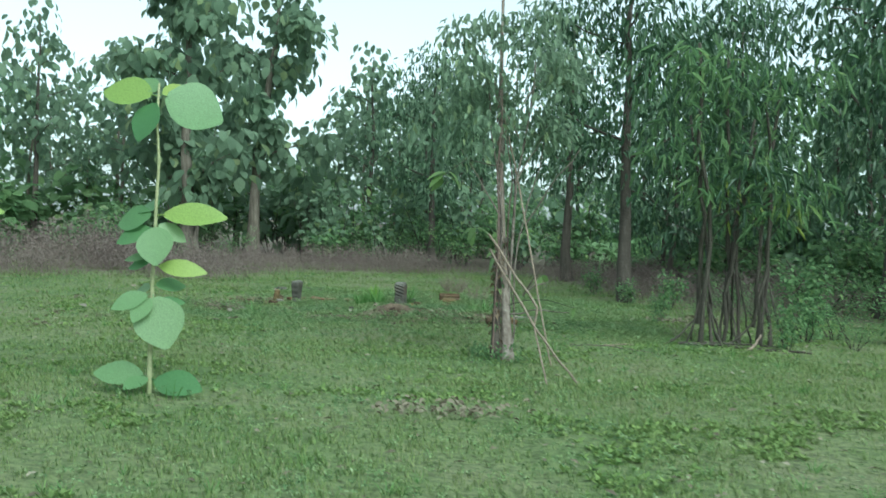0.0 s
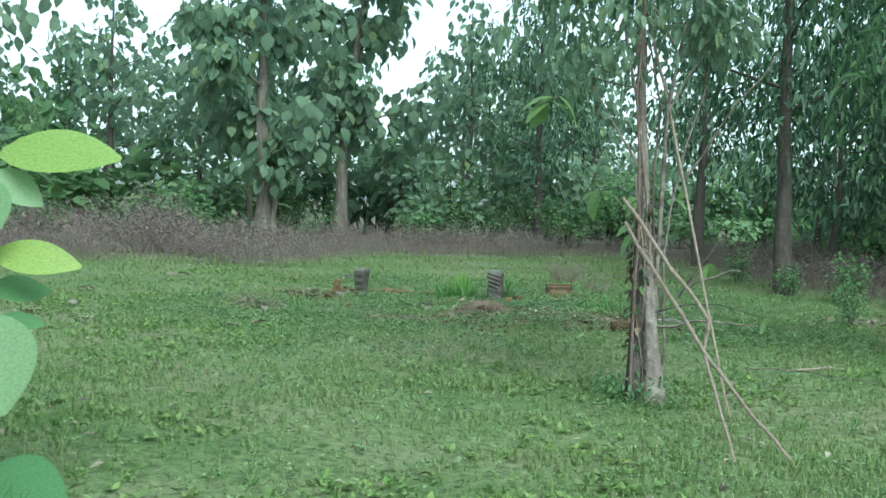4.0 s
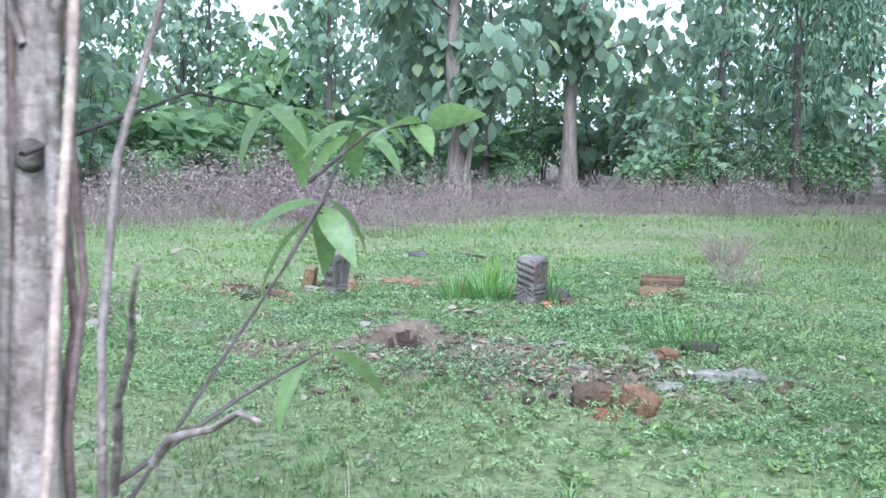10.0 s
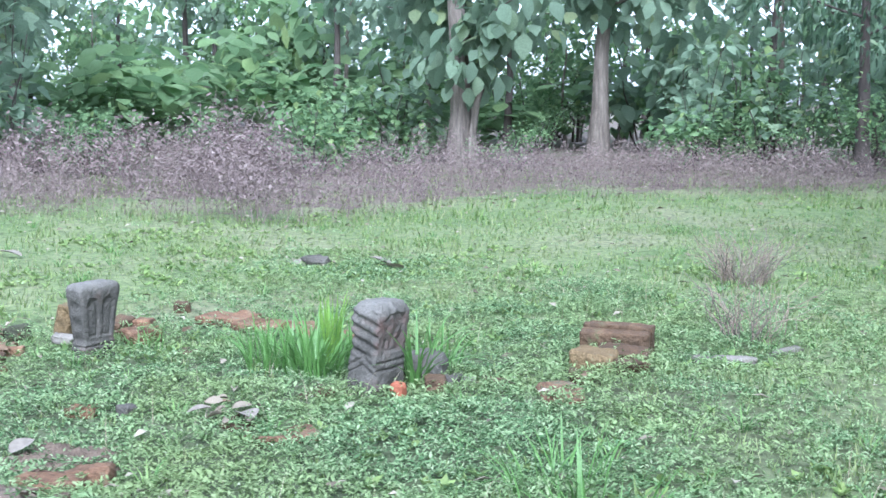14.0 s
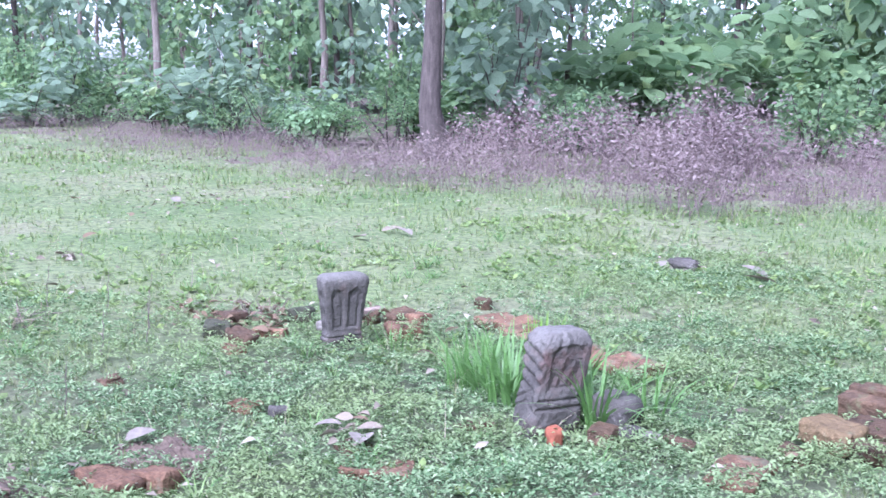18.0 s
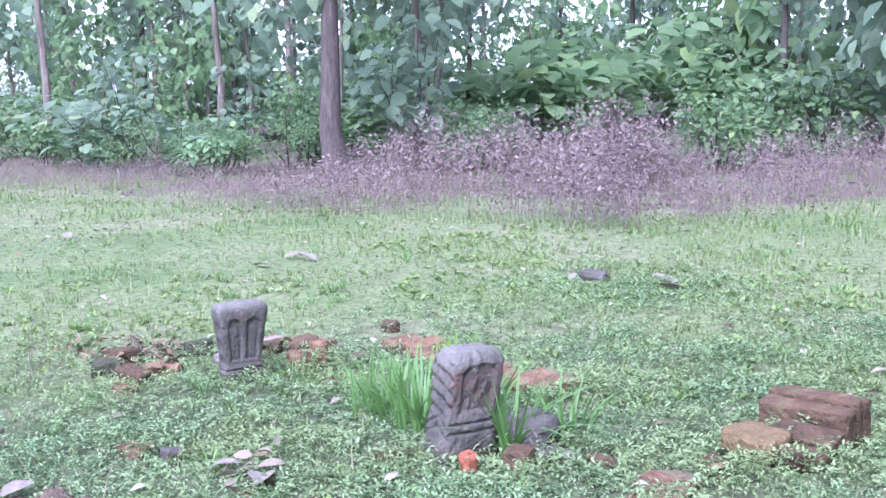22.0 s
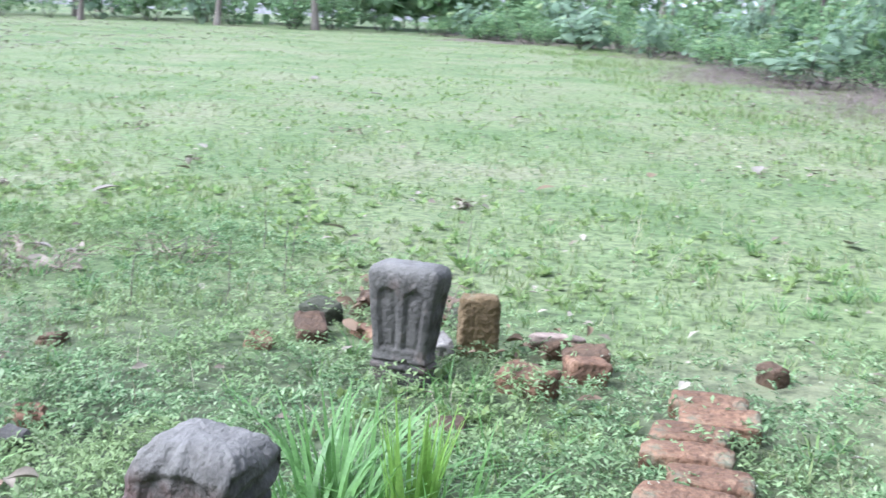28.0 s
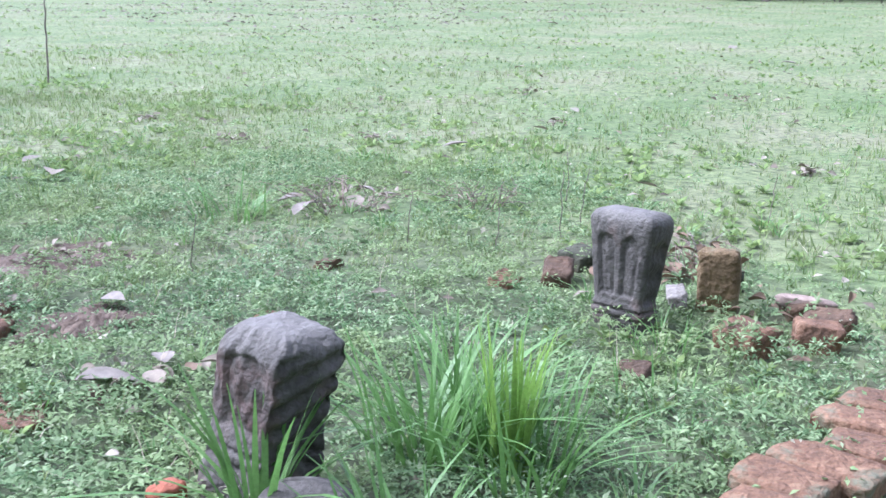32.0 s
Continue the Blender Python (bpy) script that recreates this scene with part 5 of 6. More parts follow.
# ---- carved stones ----
def carved_stone(name, profile, half, carve, seed, lean=(0, 0), label="", rough=0.005, mat=None, crust=0.0):
    """A squared stone: half gives the half sizes (x, y) by height, carve(face, u, z) the depth of the carving."""
    g = np.random.default_rng(seed)
    sides, rows = 128, 76
    top = profile[-1][0]
    v = []
    zs = np.linspace(-0.06, top, rows)
    off = Vector((seed, 2.0 * seed, 0.3))
    for z in zs:
        k = np.interp(z, [p[0] for p in profile], [p[1] for p in profile])
        hx, hy = half[0] * k, half[1] * k
        for i in range(sides):
            q, r = divmod(i, sides // 4)
            u = 2 * (r + 0.5) / (sides // 4) - 1
            face = ("front", "right", "back", "left")[q]
            x, y = ((1, u), (-u, 1), (-1, -u), (u, -1))[q]
            near = (abs(x) ** 9 + abs(y) ** 9) ** (1 / 9)
            x, y = x / near, y / near
            d = carve(face, (y, x, y, x)[q], z)
            n = noise.noise(Vector((x * 5, y * 5, z * 26)) + off) * crust * float(smooth01(top - 0.1, top - 0.03, z))
            n += noise.noise(Vector((x * 2, y * 2, z * 9)) + off) * rough + noise.noise(Vector((x * 6, y * 6, z * 30)) + off) * rough * 0.6
            v.append((x * (hx - d * (q % 2 == 0) + n) + lean[0] * z, y * (hy - d * (q % 2 == 1) + n) + lean[1] * z, z))
    f = [(r * sides + i, r * sides + (i + 1) % sides, (r + 1) * sides + (i + 1) % sides, (r + 1) * sides + i) for r in range(rows - 1) for i in range(sides)]
    base = (rows - 1) * sides
    last = np.array(v[base:])
    mid = last.mean(axis=0)
    n0 = len(v)
    for q, rise in ((0.93, 0.012), (0.8, 0.02), (0.55, 0.024), (0.3, 0.026), (0.02, 0.024)):
        for i in range(sides):
            p = mid + (last[i] - mid) * q
            p[2] += rise + noise.noise(Vector(p * 14) + off) * (0.008 + 1.2 * crust) * (1 - q) + noise.noise(Vector(p * 45) + off) * 0.5 * crust
            v.append(tuple(p))
    for r in range(5):
        lo_, hi_ = (base if r == 0 else n0 + (r - 1) * sides), n0 + r * sides
        f += [(lo_ + i, lo_ + (i + 1) % sides, hi_ + (i + 1) % sides, hi_ + i) for i in range(sides)]
    ob = new(name, quads_mesh(name, v, f, mat or M_LICHEN_STONE))
    return tagged(ob, label, "carved stone")


def arch(u, z, cu, w, z0, z1):
    """1 inside a round-headed panel."""
    d = abs(u - cu) / w
    head = z1 - 0.045 * (1 - math.sqrt(max(0.0, 1 - min(d, 1) ** 2)))
    return float(smooth01(1.0, 0.86, d) * smooth01(z0, z0 + 0.01, z) * smooth01(head + 0.004, head - 0.006, z))


def carve_left(face, u, z):
    if face in ("front", "back"):
        d = 0.011 * (arch(u, z, -0.4, 0.3, 0.12, 0.34) + arch(u, z, 0.4, 0.3, 0.12, 0.34))
        d -= 0.005 * (arch(u, z, -0.4, 0.17, 0.13, 0.305) + arch(u, z, 0.4, 0.17, 0.13, 0.305))
    else:
        d = 0.012 * arch(u, z, 0.0, 0.62, 0.1, 0.33) * (0.6 + 0.4 * math.sin(z * 70))
    return d + 0.012 * float(smooth01(0.006, 0.0, abs(z - 0.075))) + 0.01 * float(smooth01(0.005, 0.0, abs(z - 0.045)))


STONE_A = [(-0.06, 0.75), (0.03, 0.75), (0.055, 0.81), (0.085, 0.78), (0.105, 0.735), (0.2, 0.82), (0.3, 0.92), (0.355, 0.99), (0.388, 1.0), (0.4, 0.965)]
stone_left = carved_stone("carved_stone", STONE_A, (0.075, 0.135), carve_left, 3, (0.02, 0.03), "dark grey carved stone stub with two arched panels, tapering downwards", 0.003)
stone_left.matrix_world = pose(-3.06, 18.2, float(height(-3.06, 18.2)), 0, -2, -4)


def carve_mid(face, u, z):
    bands = 0.013 * sum(float(smooth01(0.008, 0.0, abs(z - h + 0.05 * (abs(u) - 0.5) * (face != "front")))) for h in (0.115, 0.15))
    if face == "front":
        d = 0.012 * arch(u, z, 0.05, 0.66, 0.19, 0.375)
        d -= 0.01 * arch(u, z, 0.05, 0.35, 0.2, 0.33) * (0.6 + 0.4 * math.sin(u * 14) * math.sin(z * 60))
    else:
        d = 0.017 * (0.5 + 0.5 * math.sin((z - 0.17 + 0.03 * u) * 2 * math.pi / 0.055)) ** 1.5 * float(smooth01(0.17, 0.19, z) * smooth01(0.4, 0.37, z))
    return d + bands


STONE_B = [(-0.06, 0.9), (0.1, 0.9), (0.12, 0.89), (0.16, 0.88), (0.18, 0.86), (0.3, 0.93), (0.375, 0.95), (0.395, 0.88), (0.405, 0.78)]
stone_mid = carved_stone("carved_stone", STONE_B, (0.1, 0.13), carve_mid, 7, (-0.08, 0.2), "leaning dark stone fragment with stepped sides and a reddish arched panel", 0.008, M_PANEL_STONE, 0.006)
stone_mid.matrix_world = pose(-1.265, 18.335, float(height(-1.25, 18.32)), 0, 0, -6)

def block(name, x, y, size, rz, label, category, mat, seed, tilt=(0, 0), sink=0.0, round_off=0.24, rough=0.17, cuts=6, group="", z=None):
    ob = new(name, worn_brick(name, size, mat, seed, 0.2 * min(size), 0.009, ragged=2.0 if size[2] < 0.075 else 0.9) if name == "brick" else lump(name, size, mat, seed, cuts, round_off, rough))
    ob.matrix_world = pose(x, y, (float(height(x, y)) if z is None else z) - sink, tilt[0], tilt[1], rz)
    return tagged(ob, label, category, group)


block("round_stone", -1.155, 18.62, (0.2, 0.19, 0.165), 20, "rounded dark grey stone beside the leaning carved stone", "stone", M_ANDESITE, 4, sink=0.02, round_off=0.75, rough=0.03)
block("brick", -1.08, 18.26, (0.07, 0.07, 0.08), 8, "orange-red broken brick at the foot of the carved stone", "brick", M_RED, 6, sink=0.015)
block("brick", -0.98, 18.42, (0.1, 0.12, 0.09), 30, "brown brick fragment beside the rounded stone", "brick", M_BRICK_DARK, 7, sink=0.015)
block("stone", -0.95, 18.53, (0.1, 0.09, 0.07), 10, "small dark stone in the weeds", "stone", M_ANDESITE, 8, sink=0.01, round_off=0.4)
block("stone", -0.9, 18.6, (0.07, 0.06, 0.05), 40, "small pale stone in the weeds", "stone", M_ROCK, 9, sink=0.01, round_off=0.5)
# the large brick on edge with its fragments
big = thing("large_brick", -0.53, 19.58, "large weathered red-brown brick block standing on edge", "brick block", rz=14, z=-0.03)
for name, size, at, turn, seed in (("front_layer", (0.37, 0.085, 0.225), (0, -0.06, -0.02), (7, 0, 0), 12), ("middle_layer", (0.37, 0.055, 0.25), (0.005, 0.012, -0.02), (7, 0, 1), 17), ("back_layer", (0.36, 0.075, 0.24), (0.015, 0.08, -0.02), (7, 0, -1), 19)):
    ob = part(name, worn_brick(name, size, M_BRICK_DARK, seed, 0.01, 0.006, 14), big)
    ob.matrix_basis = pose(*at, *turn)
block("brick", -0.4, 19.36, (0.27, 0.12, 0.055), 20, "dark flat brick leaning on the large brick block", "brick", M_BRICK_DARK, 13, (16, 4), -0.05)
block("brick", -0.5, 19.2, (0.22, 0.17, 0.1), 5, "ochre brick lying by the large brick block", "brick", M_OCHRE, 14, (2, 3), -0.015)
block("brick", -0.3, 19.2, (0.16, 0.12, 0.08), 60, "dark broken brick under the ochre one", "brick", M_BRICK_DARK, 18, (4, 6), 0.0)
block("brick", -0.46, 18.95, (0.13, 0.1, 0.06), 12, "dark brick fragment in the weeds", "brick", M_BRICK_DARK, 15)
block("brick", -0.42, 18.62, (0.2, 0.3, 0.045), 30, "flat worn brick set flush in the weeds", "brick", M_BRICK, 16, sink=0.015)

# bricks round the carved stone with two arches
AROUND = [(-3.47, 18.36, 0.11, 0.18, 0.27, 15, "ochre brick standing upright by the carved stone", M_OCHRE), (-3.62, 18.62, 0.2, 0.14, 0.09, 40, "mossy brick fragment by the carved stone", M_BRICK_DARK), (-3.14, 18.64, 0.25, 0.19, 0.12, 70, "orange broken brick half sunk in the weeds", M_BRICK), (-3.3, 18.8, 0.2, 0.14, 0.14, 120, "tilted orange brick in the weeds", M_BRICK), (-3.82, 17.82, 0.16, 0.22, 0.12, 20, "dark broken brick beside the carved stone", M_BRICK_DARK), (-3.46, 17.94, 0.24, 0.16, 0.07, 50, "orange brick half buried beside the carved stone", M_BRICK), (-2.6, 18.5, 0.22, 0.12, 0.04, 10, "flat mossy brick sunk in the weeds", M_BRICK_DARK), (-3.6, 19.45, 0.12, 0.1, 0.1, 33, "small dark brick stump in the grass", M_BRICK_DARK), (-2.87, 16.9, 0.16, 0.12, 0.06, 12, "brown stone fragment in dry weeds", M_BRICK_DARK), (-2.17, 17.33, 0.17, 0.13, 0.07, 25, "orange brick fragment in the weeds", M_BRICK), (-1.98, 17.42, 0.09, 0.1, 0.08, 10, "small dark stone in the weeds", M_ANDESITE), (-1.45, 16.75, 0.2, 0.16, 0.09, 35, "orange brick fragment by the bare soil", M_BRICK), (-1.15, 17.48, 0.32, 0.2, 0.05, 60, "large flat orange brick half buried", M_BRICK), (-1.4, 17.53, 0.18, 0.16, 0.05, 5, "brown flat brick half buried", M_BRICK_DARK), (-1.45, 18.1, 0.2, 0.14, 0.05, 70, "flat brown brick at the carved stone's foot", M_BRICK_DARK), (-0.8, 18.66, 0.16, 0.12, 0.05, 20, "flat brown brick fragment", M_BRICK_DARK), (-1.5, 16.58, 0.26, 0.2, 0.1, 15, "red-brown brick lump beside the mound", M_BRICK)]
for k, (x, y, a, b, c, rz, label, mat) in enumerate(AROUND):
    block("brick", x, y, (0.85 * a, 0.85 * b, c), rz, label, "brick", mat, 20 + k, (6 * math.sin(k), 7 * math.cos(2 * k)), (0.5 if c < 0.08 else 0.3) * c if c < 0.15 else 0.03)

block("pale_fragment", -3.36, 18.25, (0.13, 0.07, 0.05), 35, "pale whitish stone fragment beside the carved stone", "stone", M_ROCK, 141, (10, 8), -0.03)
block("pale_log", -3.6, 18.64, (0.05, 0.2, 0.045), 12, "short pale dead branch between the bricks", "branch", M_STICK, 142, (0, 6), -0.04, 0.5)
for k, (x, y, size, rz, label, mat) in enumerate(((-3.35, 17.72, (0.17, 0.12, 0.09), 30, "dark broken brick in the heap of dead leaves", M_BRICK_DARK), (-3.6, 17.66, (0.15, 0.13, 0.1), 70, "mossy broken brick in the heap of dead leaves", M_MOSSY), (-3.15, 17.6, (0.14, 0.1, 0.06), 10, "brown brick fragment in the weeds", M_BRICK), (-3.75, 18.25, (0.16, 0.11, 0.1), 50, "dark mossy brick behind the carved stone", M_MOSSY), (-3.5, 18.78, (0.18, 0.13, 0.1), 100, "brown broken brick in the weeds", M_BRICK_DARK))):
    block("brick", x, y, size, rz, label, "brick", mat, 150 + k, (9 * math.sin(2 * k), 10 * math.cos(k)), 0.015)
block("dark_stone", -4.1, 21.6, (0.2, 0.12, 0.1), 25, "dark lump of soil and stone in the grass", "stone", M_ANDESITE, 145, sink=0.01, round_off=0.35, rough=0.4)

# the strip of flat bricks
paving = thing("brick_strip", -2.5, 19.25, "strip of worn orange bricks laid flat in the weeds", "brick paving", z=0)
for k in range(9):
    x = -3.12 + 0.165 * k
    ob = part("brick", worn_brick("brick", (0.158, 0.25 + 0.03 * math.sin(3 * k), 0.06), M_BRICK, 50 + k, 0.014, 0.008, 7, 0.25), paving)
    ob.matrix_basis = pose(x + 0.62 - 0.62 + 2.5, 19.3 + 0.05 * math.sin(1.9 * k) - 19.3, float(height(x, 19.3)) + 0.008, 2 * math.sin(k), 3 * math.cos(k), 4 * math.sin(2 * k))

# stones and bricks on the mound
MOUND = [
    (0.82, 15.95, 0.34, 0.22, 0.14, 70, "pale rough stone at the end of the mound", M_ROCK), (0.95, 16.15, 0.24, 0.2, 0.13, 20, "pale rough stone at the end of the mound", M_ROCK),
    (0.1, 16.45, 0.24, 0.2, 0.12, 30, "pale stone on the rubble mound", M_ROCK), (-0.2, 16.35, 0.17, 0.14, 0.1, 10, "pale stone on the rubble mound", M_ROCK), (0.28, 16.55, 0.18, 0.12, 0.1, 40, "pale stone on the rubble mound", M_ROCK),
    (-0.65, 15.4, 0.16, 0.12, 0.09, 55, "brown stone on the rubble mound", M_BRICK_DARK), (0.05, 15.35, 0.14, 0.12, 0.08, 5, "pale grey stone on the rubble mound", M_ROCK), (0.2, 15.55, 0.18, 0.13, 0.09, 75, "pale stone on the rubble mound", M_ROCK),
    (-0.15, 15.75, 0.15, 0.12, 0.09, 35, "brown stone on the rubble mound", M_BRICK_DARK), (0.3, 16.0, 0.16, 0.13, 0.1, 15, "brown stone beside the hollow", M_BRICK_DARK), (0.68, 15.6, 0.18, 0.12, 0.08, 50, "pale stone on the rubble mound", M_ROCK), (-0.45, 16.15, 0.13, 0.1, 0.08, 25, "small grey stone on the rubble mound", M_ANDESITE)]
for k, (x, y, a, b, c, rz, label, mat) in enumerate(MOUND):
    block("rubble_stone", x, y, (0.8 * a, 0.8 * b, 0.9 * c), rz, label, "stone", mat, 70 + k, (6 * math.sin(k), 7 * math.cos(2 * k)), 0.45 * c, 0.34, 0.26)
for x, y, size, rz, tilt, label, mat, seed in ((0.43, 15.14, (0.2, 0.14, 0.13), 25, (12, -10), "broken brown brick at the foot of the rubble mound", M_BRICK_DARK, 171), (0.65, 15.12, (0.18, 0.15, 0.14), -28, (-8, 14), "broken red-brown brick at the foot of the rubble mound", M_BRICK, 172), (0.56, 14.99, (0.12, 0.08, 0.06), 40, (5, 8), "dark red brick fragment at the foot of the mound", M_RED, 173), (0.47, 17.0, (0.22, 0.15, 0.1), 8, (0, 3), "dark mossy block at the back of the mound", M_MOSSY, 174), (0.36, 16.6, (0.14, 0.11, 0.11), 60, (14, 6), "brown brick fragment beside the hollow", M_BRICK, 175)):
    block("brick", x, y, size, rz, label, "brick", mat, seed, tilt, 0.02)
clods = Soup()
g = np.random.default_rng(18)
CLOD = bmesh.new()
bmesh.ops.create_cube(CLOD, size=1)
cv = np.array([v.co[:] for v in CLOD.verts])
cf = np.array([[v.index for v in q.verts] for q in CLOD.faces])
CLOD.free()
for k in range(420):
    x, y = -0.3 + g.normal() * 0.62, 15.75 + g.normal() * 0.36
    if math.hypot(x + 1.06, y - 15.83) < 0.24:
        continue
    q = cv * (1 + 0.3 * g.normal(size=cv.shape)) * g.uniform(0.015, 0.06)
    clods.add(q + (x, y, float(height(x, y)) + 0.01), cf)
tagged(new("soil_clods", clods.mesh("soil_clods", M_SOIL, False)), "crumbled soil clods and rubble on the mound", "soil", kind="stuff")
earth = Soup()
g = np.random.default_rng(8)
mx, my = np.meshgrid(np.linspace(-1.85, 1.15, 120), np.linspace(14.7, 16.8, 90))
mask = np.exp(-(((mx + 0.35) / 1.15) ** 2 + ((my - 15.72) / 0.7) ** 2) ** 2)
mask = np.maximum(mask, np.exp(-(((mx + 1.2) / 0.5) ** 2 + ((my - 16.1) / 0.36) ** 2) ** 2))
mz = height(mx, my) + (mask - 0.45) * 0.05 + g.normal(size=mx.shape) * 0.009
ii = np.arange(mx.size).reshape(mx.shape)
earth.add(np.stack([mx, my, mz], -1).reshape(-1, 3), np.stack([ii[:-1, :-1], ii[:-1, 1:], ii[1:, 1:], ii[1:, :-1]], -1).reshape(-1, 4))
tagged(new("earth_mound", earth.mesh("earth_mound", M_SOIL)), "low mound of bare grey-brown soil and rubble", "mound", kind="structure")

# dark soil colour lining the burrow and the hollow, the shade inside painted in
for x, y, a, b, label in ((-1.1, 15.9, 0.115, 0.125, "mouth of a burrow dug in the mound, its inner shade painted dark"), (0.5, 16.3, 0.16, 0.14, "hollow between the stones of the mound, its shade painted dark")):
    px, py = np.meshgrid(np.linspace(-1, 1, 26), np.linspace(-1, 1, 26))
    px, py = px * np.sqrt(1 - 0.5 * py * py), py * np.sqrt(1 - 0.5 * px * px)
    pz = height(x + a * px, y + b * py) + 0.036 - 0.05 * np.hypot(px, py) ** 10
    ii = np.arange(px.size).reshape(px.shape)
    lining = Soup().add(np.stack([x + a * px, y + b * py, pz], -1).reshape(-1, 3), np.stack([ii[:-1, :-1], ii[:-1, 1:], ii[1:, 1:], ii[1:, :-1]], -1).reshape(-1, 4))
    tagged(new("burrow", lining.mesh("burrow", M_HOLE_SHADE)), label, "burrow", kind="structure")

# ---- grass tufts ----
def tall_tuft(x, y, n, lo, hi, seed, wide=0.1, label="tuft of long bright green grass", splay=0.5, mat=None, bends=(0.12, 0.3, 0.6, 1.0)):
    g = np.random.default_rng(seed)
    e = thing("grass_tuft", x, y, label, "grass tuft", "grass tufts")
    shapes = [quads_mesh("blade", *blade_shape(6, 0.04, b, 2.6), mat or M_TUFT) for b in bends]
    for k in range(n):
        ang, r = g.uniform(0, 6.28), wide * math.sqrt(g.uniform())
        b = part("blade", shapes[int(g.integers(0, 4))], e)
        b.matrix_basis = pose(math.cos(ang) * r, math.sin(ang) * r, -0.01, 0, 0, math.degrees(ang) - 90 + 30 * g.normal()) @ pose(0, 0, 0, -math.degrees(g.uniform(0, splay)), 0, 0) @ Matrix.Diagonal((*[float(g.uniform(lo, hi))] * 3, 1))
    return e


tall_tuft(-1.79, 18.66, 40, 0.26, 0.44, 1, 0.05, "upright clump of long lime-green grass", 0.1, M_TUFT_LIT, (0.03, 0.07, 0.1, 0.2))
tall_tuft(-1.72, 18.45, 110, 0.18, 0.4, 21, 0.15, splay=0.25)
tall_tuft(-1.98, 18.4, 70, 0.16, 0.34, 22, 0.12, splay=0.2)
tall_tuft(-1.72, 18.76, 50, 0.16, 0.36, 23, 0.12, splay=0.3)
tall_tuft(-1.9, 18.55, 90, 0.12, 0.26, 2, 0.24, splay=0.4)
tall_tuft(-1.14, 18.5, 34, 0.26, 0.46, 3, 0.04, "tuft of long green grass between carved stone and round stone", 0.35)
tall_tuft(-1.2, 18.85, 44, 0.16, 0.32, 4, 0.12)
tall_tuft(-2.4, 18.75, 20, 0.1, 0.2, 5, 0.2)
tall_tuft(0.35, 17.15, 60, 0.16, 0.34, 6, 0.25)
tall_tuft(0.1, 17.5, 40, 0.14, 0.3, 7, 0.2)
tall_tuft(-0.25, 15.0, 40, 0.1, 0.22, 8, 0.2)
tall_tuft(-2.9, 18.45, 30, 0.1, 0.2, 9, 0.1)
tall_tuft(-3.2, 15.85, 40, 0.12, 0.3, 10, 0.2)
tall_tuft(1.25, 12.5, 30, 0.1, 0.2, 11, 0.2)
tall_tuft(-2.06, 7.85, 90, 0.08, 0.2, 12, 0.35, "grass tuft round the foot of the sapling")

# ---- fallen leaves and litter ----
LITTER = [(-6.7, 20.4, 0.34), (-3.4, 21.6, 0.4), (-6.3, 19.85, 0.3), (-5.7, 15.3, 0.3), (-9.4, 20.3, 0.2), (-3.1, 14.4, 0.32), (-3.3, 13.9, 0.24), (-6.8, 15.1, 0.22), (-7.5, 17.8, 0.22), (-8.2, 14.5, 0.22), (-10.2, 18.2, 0.26), (-12.4, 16.4, 0.3), (-15, 13.5, 0.35), (-11.5, 11.5, 0.3), (-3.8, 16.15, 0.26), (-3.95, 16.2, 0.2), (-1.36, 17.54, 0.13), (-1.5, 17.6, 0.17), (-1.6, 17.66, 0.14), (-8.7, 18.4, 0.22), (-5.2, 17.0, 0.2), (-3.0, 18.9, 0.14), (-3.75, 18.0, 0.2), (-3.95, 18.1, 0.22), (-3.85, 18.25, 0.18), (1.05, 6.5, 0.14), (-0.4, 18.9, 0.1), (-16.9, 11.8, 0.4), (-21, 5.2, 0.45)]
for k, (x, y, z) in enumerate(LITTER):
    s = Soup()
    spray(s, leaf_shape(6, 0.6, 0.3, 0.1), [(0, -0.5 * z, 0.01)], 0, 0.05, 0.15 * math.sin(k), 0.62 * z)
    ob = new("fallen_leaf", s.mesh("fallen_leaf", M_PALE if k % 3 == 0 and y < 17.2 else (M_LITTER if 17.65 < y < 19 else M_DEAD)))
    ob.matrix_world = pose(x, y, float(height(x, y)) + 0.045, 10 + 6 * math.sin(k), 5 * math.cos(k), 137 * k)
    tagged(ob, "pale curled fallen teak leaf on the grass", "fallen leaf", "fallen leaves")
for k, (x, y, size, tilt, rz) in enumerate(((-1.4, 17.55, 0.24, 4, 60), (-1.62, 17.5, 0.16, 8, 150), (-3.55, 21.8, 0.32, 35, 120), (-6.5, 20.35, 0.3, 22, 110), (-4.2, 21.45, 0.16, 25, 40), (-3.6, 15.85, 0.22, 25, 30), (-3.45, 16.1, 0.2, 30, 100), (-4.0, 16.0, 0.18, 18, 200), (-9.9, 19.2, 0.26, 25, 90), (-1.9, 16.8, 0.18, 20, 10))):
    leaf = Soup()
    spray(leaf, leaf_shape(7, 0.6, 0.35, 0.2), [(0, -0.35 * size, 0)], 0, 0, 0, 0.7 * size)
    ob = new("fallen_leaf", leaf.mesh("fallen_leaf", M_PALE))
    ob.matrix_world = pose(x, y, float(height(x, y)) + 0.06, 0, 0, rz) @ pose(0, 0, 0, tilt, 10 * math.sin(3 * k), 0)
    tagged(ob, "large pale curled teak leaf lying on the weeds", "fallen leaf", "fallen leaves")
DARK = [(-4.2, 21.7, 0.4), (-9.3, 13.15, 0.5), (-10.2, 15.15, 0.7), (-1.95, 15.9, 0.6), (-5.0, 12.5, 0.25), (-4.8, 13.9, 0.2), (-5.7, 14.4, 0.22), (-7.4, 14.9, 0.2), (-6.6, 17.4, 0.2)]
